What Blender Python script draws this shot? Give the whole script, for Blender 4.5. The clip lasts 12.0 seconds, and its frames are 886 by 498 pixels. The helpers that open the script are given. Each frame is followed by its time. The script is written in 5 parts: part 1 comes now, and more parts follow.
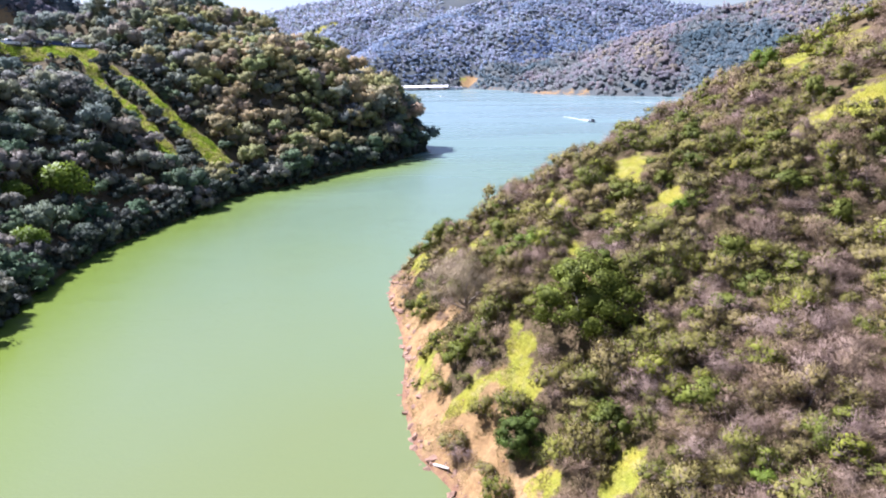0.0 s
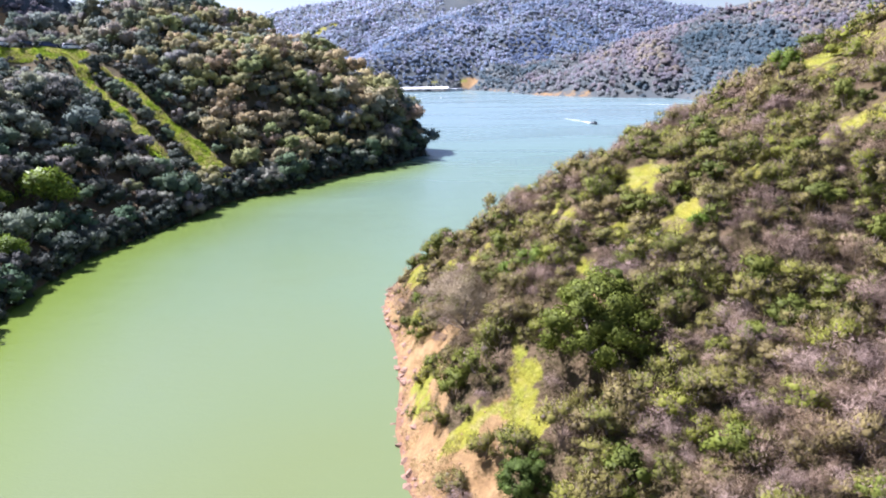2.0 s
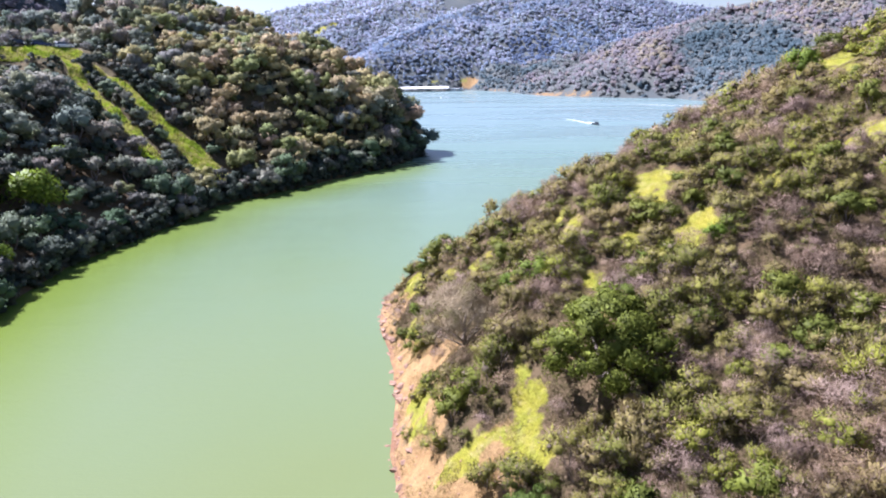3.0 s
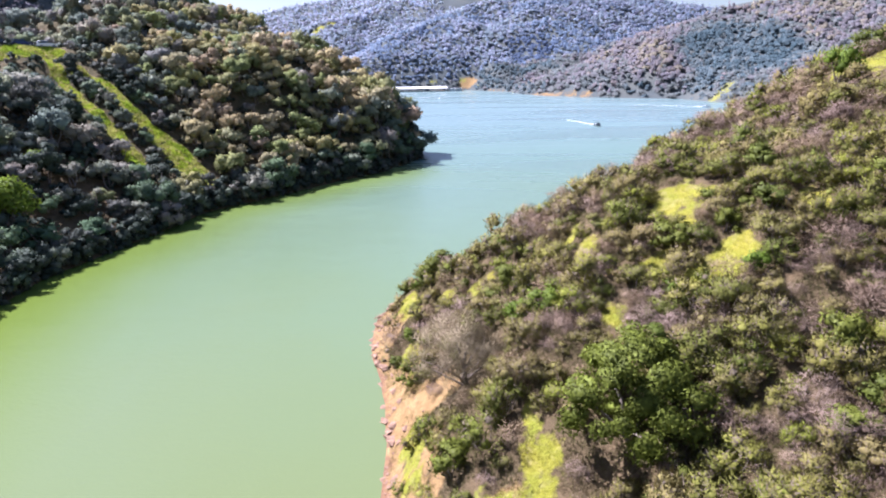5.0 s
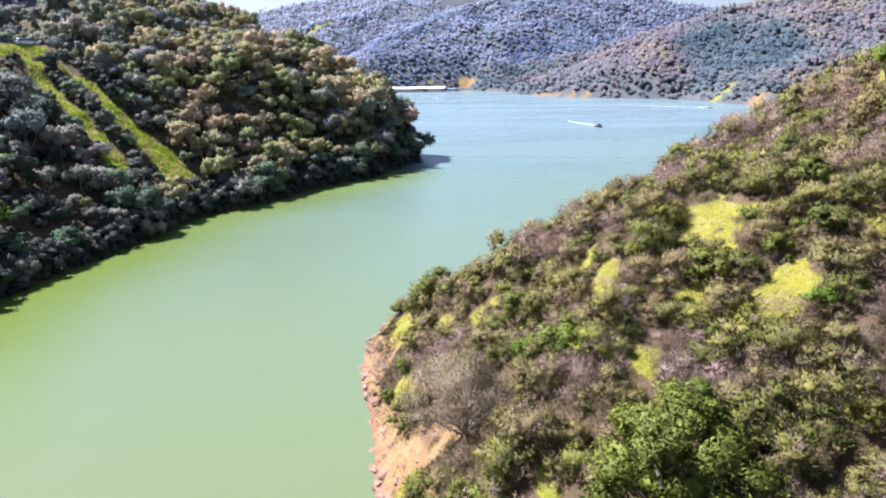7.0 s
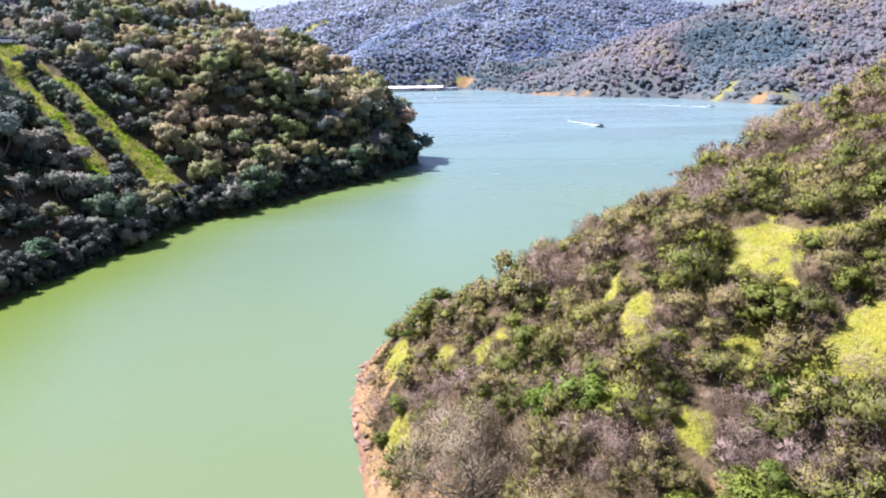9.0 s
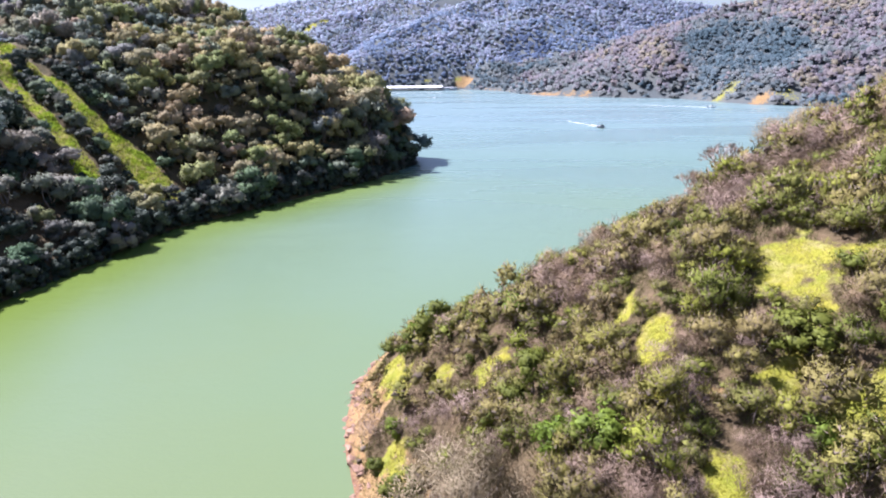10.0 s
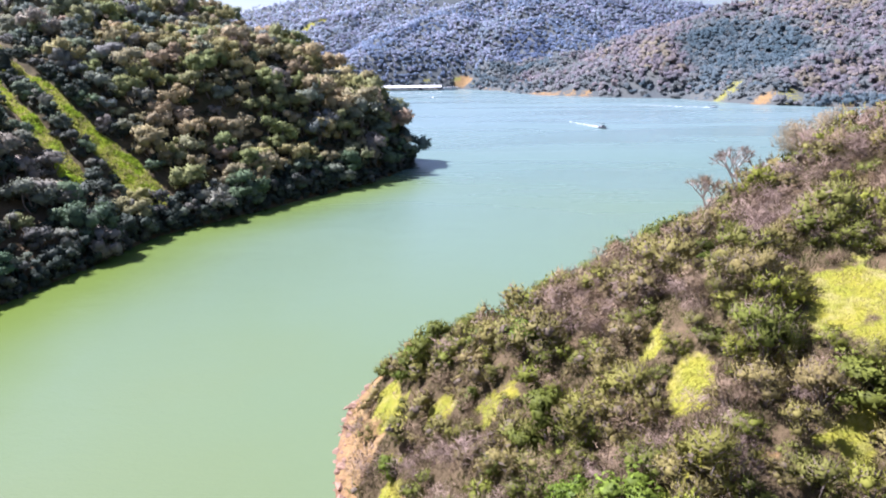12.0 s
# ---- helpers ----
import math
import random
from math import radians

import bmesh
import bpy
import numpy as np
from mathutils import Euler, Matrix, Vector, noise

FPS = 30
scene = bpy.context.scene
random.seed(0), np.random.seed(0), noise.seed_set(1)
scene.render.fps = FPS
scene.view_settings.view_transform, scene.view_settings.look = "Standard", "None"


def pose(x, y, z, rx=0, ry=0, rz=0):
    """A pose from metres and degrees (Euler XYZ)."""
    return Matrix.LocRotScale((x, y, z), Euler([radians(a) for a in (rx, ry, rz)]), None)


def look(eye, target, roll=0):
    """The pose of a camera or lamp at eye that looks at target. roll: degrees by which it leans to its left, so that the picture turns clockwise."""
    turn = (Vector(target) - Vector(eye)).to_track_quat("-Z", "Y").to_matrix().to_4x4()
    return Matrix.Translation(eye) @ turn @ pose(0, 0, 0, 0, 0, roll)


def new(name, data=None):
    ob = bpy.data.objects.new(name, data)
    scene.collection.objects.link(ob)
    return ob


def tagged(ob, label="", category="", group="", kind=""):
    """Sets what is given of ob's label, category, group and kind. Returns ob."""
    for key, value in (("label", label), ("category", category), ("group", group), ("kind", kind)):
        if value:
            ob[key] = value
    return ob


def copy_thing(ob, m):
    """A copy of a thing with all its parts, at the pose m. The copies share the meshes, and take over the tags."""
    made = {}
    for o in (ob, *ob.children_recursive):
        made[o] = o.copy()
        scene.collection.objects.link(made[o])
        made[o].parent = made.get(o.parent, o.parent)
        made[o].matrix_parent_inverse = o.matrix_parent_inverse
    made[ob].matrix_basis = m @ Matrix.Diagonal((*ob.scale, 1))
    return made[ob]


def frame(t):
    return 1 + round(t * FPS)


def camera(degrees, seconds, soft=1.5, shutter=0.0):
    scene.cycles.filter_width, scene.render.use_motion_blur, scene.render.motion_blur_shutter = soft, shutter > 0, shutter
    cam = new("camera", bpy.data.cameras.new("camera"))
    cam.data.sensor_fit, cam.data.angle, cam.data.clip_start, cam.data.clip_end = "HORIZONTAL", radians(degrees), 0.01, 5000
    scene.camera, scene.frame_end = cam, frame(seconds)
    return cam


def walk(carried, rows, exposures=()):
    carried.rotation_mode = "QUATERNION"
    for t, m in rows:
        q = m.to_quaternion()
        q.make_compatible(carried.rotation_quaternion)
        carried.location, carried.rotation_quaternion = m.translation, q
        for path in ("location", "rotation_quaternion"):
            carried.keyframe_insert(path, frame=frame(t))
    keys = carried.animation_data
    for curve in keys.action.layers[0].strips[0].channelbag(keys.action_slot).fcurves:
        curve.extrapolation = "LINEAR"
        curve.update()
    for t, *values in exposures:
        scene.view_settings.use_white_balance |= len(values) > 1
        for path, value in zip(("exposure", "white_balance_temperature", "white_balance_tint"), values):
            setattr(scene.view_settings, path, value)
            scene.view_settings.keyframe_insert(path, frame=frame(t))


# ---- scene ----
cam = camera(72.0, 12.0, soft=2.0)
PATH = [
    (0, (0.297, 0.517, 29.046), (0.28, 2.429, 28.46), -1.0),
    (0.5, (0.431, 1.21, 29.054), (0.412, 3.122, 28.469), -1.0),
    (1, (0.493, 2.294, 29.018), (0.473, 4.206, 28.435), -1.0),
    (1.5, (0.553, 3.563, 28.993), (0.533, 5.476, 28.411), -1.0),
    (2, (0.572, 4.984, 29.019), (0.553, 6.897, 28.437), -1.0),
    (2.5, (0.608, 6.493, 28.995), (0.59, 8.406, 28.413), -0.9),
    (3, (0.7, 8.152, 29.002), (0.681, 10.065, 28.419), -0.9),
    (5, (0.798, 14.504, 29.05), (0.783, 16.417, 28.466), -0.9),
    (5.5, (0.749, 16.085, 29.007), (0.737, 17.998, 28.423), -0.9),
    (6, (0.782, 17.753, 28.959), (0.77, 19.666, 28.375), -0.9),
    (6.5, (0.792, 19.367, 28.913), (0.782, 21.28, 28.328), -0.9),
    (7, (0.818, 21.011, 28.882), (0.81, 22.924, 28.298), -0.8),
    (9, (0.688, 27.384, 28.867), (0.686, 29.296, 28.28), -0.9),
    (9.5, (0.719, 29.036, 28.836), (0.718, 30.947, 28.248), -0.8),
    (10, (0.714, 30.593, 28.821), (0.715, 32.505, 28.233), -0.8),
    (10.5, (0.727, 32.156, 28.819), (0.728, 34.068, 28.232), -0.8),
    (11, (0.77, 33.623, 28.806), (0.773, 35.535, 28.221), -0.8),
    (11.5, (0.755, 34.622, 28.802), (0.758, 36.534, 28.214), -0.8),
    (12, (0.704, 35.127, 28.783), (0.708, 37.038, 28.194), -0.8),
]
walk(cam, [(t, look(eye, target, roll)) for t, eye, target, roll in PATH], [(0, 1.78, 5600, 27), (12, 1.73, 5650, 27)])

# ---- sky and sun ----
SUN_EL, SUN_AZ = 51.0, -62.0  # degrees; azimuth clockwise from +y
world = bpy.data.worlds.new("world")
scene.world = world
world.use_nodes = True
wn = world.node_tree
sky = wn.nodes.new("ShaderNodeTexSky")
sky.sky_type = "NISHITA"
sky.sun_disc = False
sky.sun_elevation, sky.sun_rotation = radians(SUN_EL), radians(SUN_AZ % 360)
sky.air_density, sky.dust_density = 1.0, 1.5
wn.links.new(sky.outputs[0], wn.nodes["Background"].inputs[0])
wn.nodes["Background"].inputs[1].default_value = 0.05
sun = new("sun", bpy.data.lights.new("sun", "SUN"))
sun.data.energy, sun.data.angle, sun.data.color = 5.0, radians(0.6), (1.0, 0.965, 0.91)
az, el = radians(SUN_AZ), radians(SUN_EL)
toward = Vector((math.sin(az) * math.cos(el), math.cos(az) * math.cos(el), math.sin(el)))
sun.matrix_world = Matrix.Translation(toward * 300) @ toward.to_track_quat("Z", "Y").to_matrix().to_4x4()


# ---- materials ----
def graph(name):
    m = bpy.data.materials.new(name)
    m.use_nodes = True
    t = m.node_tree
    b = t.nodes["Principled BSDF"]
    return m, t, b


def node(t, kind, ins=None, **props):
    n = t.nodes.new(kind)
    for k, v in props.items():
        setattr(n, k, v)
    for k, v in (ins or {}).items():
        if isinstance(v, bpy.types.NodeSocket):
            t.links.new(v, n.inputs[k])
        else:
            n.inputs[k].default_value = v
    return n


def noise_tex(t, scale, detail=4.0, rough=0.55, coord=None):
    n = node(t, "ShaderNodeTexNoise", {"Scale": scale, "Detail": detail, "Roughness": rough})
    if coord is not None:
        t.links.new(coord, n.inputs["Vector"])
    return n.outputs["Fac"]


def ramp(t, fac, *stops):
    n = t.nodes.new("ShaderNodeValToRGB")
    e = n.color_ramp.elements
    while len(e) < len(stops):
        e.new(0.5)
    for el_, (p, c) in zip(e, stops):
        el_.position, el_.color = p, (*c, 1) if len(c) == 3 else c
    t.links.new(fac, n.inputs[0])
    return n.outputs[0]


def mix(t, fac, a, b, mode="MIX"):
    n = t.nodes.new("ShaderNodeMix")
    n.data_type, n.blend_type = "RGBA", mode
    for sock, v in ((n.inputs[0], fac), (n.inputs[6], a), (n.inputs[7], b)):
        if isinstance(v, bpy.types.NodeSocket):
            t.links.new(v, sock)
        else:
            sock.default_value = v if not isinstance(v, tuple) else (*v, 1)
    return n.outputs[2]


def calc(t, op, a, b=0.0, clamp=False):
    n = t.nodes.new("ShaderNodeMath")
    n.operation, n.use_clamp = op, clamp
    for sock, v in ((n.inputs[0], a), (n.inputs[1], b)):
        if isinstance(v, bpy.types.NodeSocket):
            t.links.new(v, sock)
        else:
            sock.default_value = v
    return n.outputs[0]


def leaf_material(name, stops, spread=0.5, rough=0.75, through_light=0.25, singly=True, mottle=(0.9, 0.7), withered=None):
    """Foliage: the colour differs from plant to plant, from leaf to leaf, and across the hillside."""
    m, t, b = graph(name)
    info = t.nodes.new("ShaderNodeObjectInfo")
    att = node(t, "ShaderNodeAttribute", attribute_name="tint")
    geo = t.nodes.new("ShaderNodeNewGeometry")
    plant = calc(t, "FRACT", calc(t, "ADD", calc(t, "MULTIPLY", info.outputs["Random"], 1.0 if singly else 0.0), att.outputs["Fac"]))
    col = ramp(t, plant, *stops)
    if withered:
        dead = calc(t, "GREATER_THAN", calc(t, "FRACT", calc(t, "MULTIPLY", geo.outputs["Random Per Island"], 17.3)), 1.0 - withered[1])
        col = mix(t, dead, col, withered[0])
    leaf = calc(t, "MULTIPLY_ADD", geo.outputs["Random Per Island"], spread)
    leaf.node.inputs[2].default_value = 1.0 - spread / 2
    grain = noise_tex(t, mottle[0], 3.0, 0.6, geo.outputs["Position"])
    leaf = calc(t, "MULTIPLY", leaf, calc(t, "ADD", calc(t, "MULTIPLY", grain, mottle[1]), 1.0 - mottle[1] / 2))
    grey = node(t, "ShaderNodeCombineColor", {0: leaf, 1: leaf, 2: leaf}).outputs[0]
    col = mix(t, 1.0, col, grey, "MULTIPLY")
    t.links.new(col, b.inputs["Base Color"])
    b.inputs["Roughness"].default_value = rough
    b.inputs["Specular IOR Level"].default_value = 0.12
    tr = node(t, "ShaderNodeBsdfTranslucent", {"Color": col})
    mx = node(t, "ShaderNodeMixShader", {0: through_light, 1: b.outputs[0], 2: tr.outputs[0]})
    t.links.new(mx.outputs[0], t.nodes["Material Output"].inputs[0])
    return m


def plain(name, color, rough=0.6, metal=0.0, vary=0.2, scale=3.0, bump=0.0):
    m, t, b = graph(name)
    pos = t.nodes.new("ShaderNodeTexCoord").outputs["Object"]
    n1 = noise_tex(t, scale, 5, 0.6, pos)
    lo = tuple(c * (1 - vary) for c in color)
    hi = tuple(min(1, c * (1 + vary)) for c in color)
    col = ramp(t, n1, (0.3, lo), (0.7, hi))
    t.links.new(col, b.inputs["Base Color"])
    b.inputs["Roughness"].default_value, b.inputs["Metallic"].default_value = rough, metal
    if bump:
        n2 = noise_tex(t, scale * 6, 6, 0.65, pos)
        bp = node(t, "ShaderNodeBump", {"Strength": 0.6, "Distance": bump, "Height": n2})
        t.links.new(bp.outputs[0], b.inputs["Normal"])
    return m


def ground_material():
    """Litter and soil under the brush, ochre earth on the banks, yellow-green spring grass in the clearings."""
    m, t, b = graph("hillside_ground")
    pos = t.nodes.new("ShaderNodeNewGeometry").outputs["Position"]
    att = node(t, "ShaderNodeAttribute", attribute_name="cover")
    sep = node(t, "ShaderNodeSeparateColor", {0: att.outputs["Color"]})
    fine, mid, wide = noise_tex(t, 3.5, 6, 0.7, pos), noise_tex(t, 0.55, 5, 0.6, pos), noise_tex(t, 0.03, 4, 0.6, pos)
    litter = ramp(t, fine, (0.25, (0.06, 0.045, 0.022)), (0.6, (0.105, 0.077, 0.042)), (0.8, (0.18, 0.128, 0.08)))
    litter = mix(t, ramp(t, mid, (0.5, (0, 0, 0)), (0.72, (0.5, 0.5, 0.5))), litter, (0.17, 0.115, 0.065))
    far = ramp(t, mid, (0.3, (0.05, 0.05, 0.022)), (0.7, (0.115, 0.085, 0.045)))
    woods = ramp(t, wide, (0.3, (0.06, 0.075, 0.08)), (0.7, (0.09, 0.095, 0.085)))
    litter = mix(t, calc(t, "MULTIPLY", sep.outputs[2], 2.0, True), litter, far)
    litter = mix(t, calc(t, "MULTIPLY", calc(t, "SUBTRACT", sep.outputs[2], 0.5), 2.0, True), litter, woods)
    soil = ramp(t, mid, (0.25, (0.15, 0.08, 0.03)), (0.45, (0.25, 0.165, 0.068)), (0.75, (0.33, 0.25, 0.12)))
    soil = mix(t, ramp(t, noise_tex(t, 1.4, 6, 0.75, pos), (0.42, (0, 0, 0)), (0.62, (0.8, 0.8, 0.8))), soil, (0.135, 0.085, 0.04))
    soil = mix(t, 0.42, soil, ramp(t, fine, (0.3, (0.12, 0.06, 0.03)), (0.75, (0.40, 0.265, 0.115))))
    rise = node(t, "ShaderNodeSeparateXYZ", {0: pos}).outputs[2]
    wet = calc(t, "ADD", rise, calc(t, "MULTIPLY", noise_tex(t, 0.9, 5, 0.65, pos), 2.6))
    soil = mix(t, ramp(t, calc(t, "MULTIPLY", wet, 0.4), (0.48, (0.85, 0.85, 0.85)), (0.74, (0, 0, 0))), soil, (0.15, 0.078, 0.05))
    grass = ramp(t, fine, (0.25, (0.14, 0.12, 0.025)), (0.5, (0.23, 0.21, 0.025)), (0.8, (0.30, 0.265, 0.06)))
    grass = mix(t, ramp(t, noise_tex(t, 0.9, 5, 0.7, pos), (0.5, (0, 0, 0)), (0.68, (0.7, 0.7, 0.7))), grass, (0.29, 0.235, 0.11))
    grass = mix(t, ramp(t, mid, (0.35, (0, 0, 0)), (0.7, (0.6, 0.6, 0.6))), grass, (0.12, 0.165, 0.018))
    edge = calc(t, "MULTIPLY", calc(t, "SUBTRACT", noise_tex(t, 0.8, 5, 0.65, pos), 0.5), 1.9)

    def mask(ch):
        v = calc(t, "ADD", ch, edge)
        return ramp(t, v, (0.38, (0, 0, 0)), (0.62, (1, 1, 1)))
    col = mix(t, mask(sep.outputs[1]), litter, soil)
    col = mix(t, mask(sep.outputs[0]), col, grass)
    t.links.new(col, b.inputs["Base Color"])
    b.inputs["Roughness"].default_value = 0.95
    b.inputs["Specular IOR Level"].default_value = 0.1
    bp = node(t, "ShaderNodeBump", {"Strength": 0.8, "Distance": 0.4, "Height": mix(t, 0.5, fine, mid)})
    t.links.new(bp.outputs[0], b.inputs["Normal"])
    return m


def water_material():
    """Silty green lake water with a light chop."""
    m, t, b = graph("lake_water")
    pos = t.nodes.new("ShaderNodeNewGeometry").outputs["Position"]
    att = node(t, "ShaderNodeAttribute", attribute_name="depth")
    sep = node(t, "ShaderNodeSeparateColor", {0: att.outputs["Color"]})
    broad = noise_tex(t, 0.012, 4, 0.55, pos)
    # The arm of the lake is silty, the shallows under the wooded bank are weedy.
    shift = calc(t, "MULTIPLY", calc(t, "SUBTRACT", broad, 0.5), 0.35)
    # Farther out, the sky's reflection is painted in as a bluer, paler base.
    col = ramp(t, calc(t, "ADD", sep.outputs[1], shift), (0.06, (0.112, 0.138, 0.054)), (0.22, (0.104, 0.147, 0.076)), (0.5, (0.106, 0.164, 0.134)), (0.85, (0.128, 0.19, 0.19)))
    weed = calc(t, "ADD", sep.outputs[0], shift, True)
    col = mix(t, weed, col, (0.092, 0.132, 0.010))
    t.links.new(col, b.inputs["Base Color"])
    b.inputs["IOR"].default_value = 1.33
    stretch = node(t, "ShaderNodeMapping", {"Vector": pos, "Scale": (0.55, 1.0, 1.0), "Rotation": (0, 0, 0.25)})
    small = noise_tex(t, 1.6, 5, 0.6, stretch.outputs[0])
    swell = noise_tex(t, 0.22, 3, 0.5, stretch.outputs[0])
    ruffle = noise_tex(t, 0.018, 3, 0.5, stretch.outputs[0])
    gloss = ramp(t, noise_tex(t, 0.03, 5, 0.6, node(t, "ShaderNodeMapping", {"Vector": pos, "Scale": (0.22, 1.0, 1.0), "Rotation": (0, 0, 0.12)}).outputs[0]), (0.38, (0.20, 0.20, 0.20)), (0.62, (0.36, 0.36, 0.36)))
    t.links.new(mix(t, ramp(t, sep.outputs[1], (0.16, (0, 0, 0)), (0.42, (1, 1, 1))), (0.07, 0.07, 0.07), gloss), b.inputs["Roughness"])
    ripple = noise_tex(t, 5.0, 3, 0.6, stretch.outputs[0])
    h = calc(t, "MULTIPLY", small, ramp(t, ruffle, (0.4, (0.35, 0.35, 0.35)), (0.6, (1, 1, 1))))
    h = calc(t, "ADD", h, calc(t, "MULTIPLY", swell, 1.2))
    h = calc(t, "ADD", h, calc(t, "MULTIPLY", ripple, 0.55))
    bp = node(t, "ShaderNodeBump", {"Strength": 1.0, "Distance": 0.045, "Height": h})
    t.links.new(bp.outputs[0], b.inputs["Normal"])
    return m


MAT_GROUND, MAT_WATER = ground_material(), water_material()
MAT_BARK = plain("bark", (0.20, 0.16, 0.13), 0.9, vary=0.35, scale=6, bump=0.02)
MAT_DEADWOOD = plain("bleached_wood", (0.42, 0.36, 0.31), 0.85, vary=0.25, scale=5, bump=0.02)
MAT_DRYWOOD = plain("dry_stems", (0.20, 0.155, 0.115), 0.9, vary=0.3, scale=6)
MAT_ROCK = plain("bank_rock", (0.21, 0.125, 0.08), 0.9, vary=0.35, scale=1.2, bump=0.08)
MAT_OLIVE = leaf_material("olive_brush_leaves", ((0.0, (0.098, 0.118, 0.020)), (0.2, (0.164, 0.154, 0.035)), (0.38, (0.202, 0.160, 0.065)), (0.55, (0.125, 0.144, 0.024)), (0.68, (0.180, 0.191, 0.026)), (0.85, (0.180, 0.149, 0.055)), (1.0, (0.142, 0.149, 0.032))), 0.3, 0.8, 0.2, withered=((0.15, 0.118, 0.085), 0.2))
MAT_DRY = leaf_material("dry_brush_twigs", ((0.0, (0.204, 0.146, 0.101)), (0.35, (0.246, 0.181, 0.140)), (0.6, (0.194, 0.138, 0.112)), (0.8, (0.179, 0.126, 0.076)), (1.0, (0.232, 0.169, 0.104))), 0.35, 0.8, 0.1)
MAT_GREEN = leaf_material("oak_leaves", ((0.0, (0.082, 0.10, 0.018)), (0.5, (0.105, 0.122, 0.02)), (0.85, (0.12, 0.135, 0.022)), (1.0, (0.11, 0.175, 0.018))), 0.7, 0.6)
MAT_OAK = leaf_material("live_oak_leaves", ((0.0, (0.069, 0.101, 0.019)), (0.5, (0.095, 0.125, 0.021)), (1.0, (0.146, 0.163, 0.025))), 0.9, 0.6, 0.3)
MAT_GREYOAK = leaf_material("grey_oak_twigs", ((0.0, (0.225, 0.185, 0.11)), (1.0, (0.265, 0.212, 0.135))), 0.35, 0.85, 0.25)
MAT_SPRING = leaf_material("spring_leaves", ((0.0, (0.113, 0.168, 0.020)), (1.0, (0.153, 0.208, 0.025))), 0.6, 0.5, 0.3)
MAT_HILL = leaf_material("hill_oak_leaves", ((0.0, (0.14, 0.19, 0.14)), (0.15, (0.245, 0.265, 0.21)), (0.3, (0.19, 0.235, 0.12)), (0.45, (0.285, 0.245, 0.20)), (0.6, (0.15, 0.195, 0.16)), (0.75, (0.265, 0.275, 0.165)), (0.88, (0.235, 0.22, 0.205)), (1.0, (0.20, 0.24, 0.20))), 0.3, 0.9, 0.3, True, (0.4, 0.8))
# Sunlight on the wooded point is painted in as lighter, warmer leaves.
MAT_WARMOAK = leaf_material("sunlit_oak_leaves", ((0.0, (0.290, 0.275, 0.108)), (0.2, (0.394, 0.308, 0.176)), (0.35, (0.174, 0.209, 0.083)), (0.5, (0.232, 0.259, 0.098)), (0.65, (0.359, 0.269, 0.186)), (0.8, (0.313, 0.308, 0.108)), (0.9, (0.197, 0.209, 0.108)), (1.0, (0.417, 0.341, 0.206))), 0.25, 0.9, 0.3, True, (0.4, 0.6))
# Low slope by the water: shade is painted in as deeper greens.
MAT_LOWSHADE_OAK = leaf_material("shaded_shore_leaves", ((0.0, (0.077, 0.127, 0.068)), (0.35, (0.154, 0.182, 0.124)), (0.55, (0.231, 0.206, 0.173)), (0.75, (0.165, 0.217, 0.124)), (1.0, (0.088, 0.139, 0.068))), 0.25, 0.9, 0.25, True, (0.4, 0.6))
# Deep shade of the steep bank, painted in as a darker leaf colour.
MAT_SHADEOAK = leaf_material("shaded_bank_leaves", ((0.0, (0.045, 0.062, 0.045)), (0.6, (0.065, 0.082, 0.06)), (1.0, (0.10, 0.10, 0.085))), 0.4)
# Distance haze is painted in: bluer, paler leaves, more light let through.
MAT_FAR = leaf_material("hazed_oak_leaves", ((0.0, (0.095, 0.145, 0.167)), (0.3, (0.146, 0.194, 0.214)), (0.5, (0.222, 0.242, 0.230)), (0.7, (0.250, 0.232, 0.257)), (0.85, (0.292, 0.256, 0.246)), (1.0, (0.321, 0.290, 0.210))), 0.4, 0.8, 0.6, False, (0.45, 0.5))
MAT_RIDGE = leaf_material("hazed_ridge_leaves", ((0.0, (0.145, 0.194, 0.296)), (0.25, (0.230, 0.300, 0.388)), (0.45, (0.326, 0.347, 0.439)), (0.65, (0.320, 0.393, 0.439)), (0.8, (0.399, 0.405, 0.502)), (1.0, (0.399, 0.482, 0.604))), 0.4, 0.8, 0.6, False, (0.3, 0.5))
MAT_GRASS = leaf_material("grass_blades", ((0.0, (0.23, 0.225, 0.018)), (0.3, (0.34, 0.285, 0.13)), (0.55, (0.30, 0.26, 0.06)), (0.8, (0.25, 0.235, 0.022)), (1.0, (0.20, 0.215, 0.016))), 0.5, 0.6, 0.3)

MAT_UNDER = leaf_material("dry_undergrowth", ((0.0, (0.14, 0.11, 0.06)), (0.4, (0.10, 0.105, 0.028)), (0.7, (0.16, 0.13, 0.07)), (1.0, (0.09, 0.105, 0.022))), 0.5, 0.8, 0.2)
MAT_VERGE = leaf_material("firebreak_grass", ((0.0, (0.288, 0.403, 0.036)), (0.4, (0.396, 0.464, 0.048)), (0.62, (0.468, 0.378, 0.192)), (0.75, (0.360, 0.439, 0.048)), (1.0, (0.252, 0.366, 0.024))), 0.4, 0.7, 0.35)
MAT_STRAW = leaf_material("straw", ((0.0, (0.28, 0.22, 0.09)), (0.6, (0.22, 0.19, 0.06)), (1.0, (0.32, 0.25, 0.13))), 0.5, 0.8, 0.2)

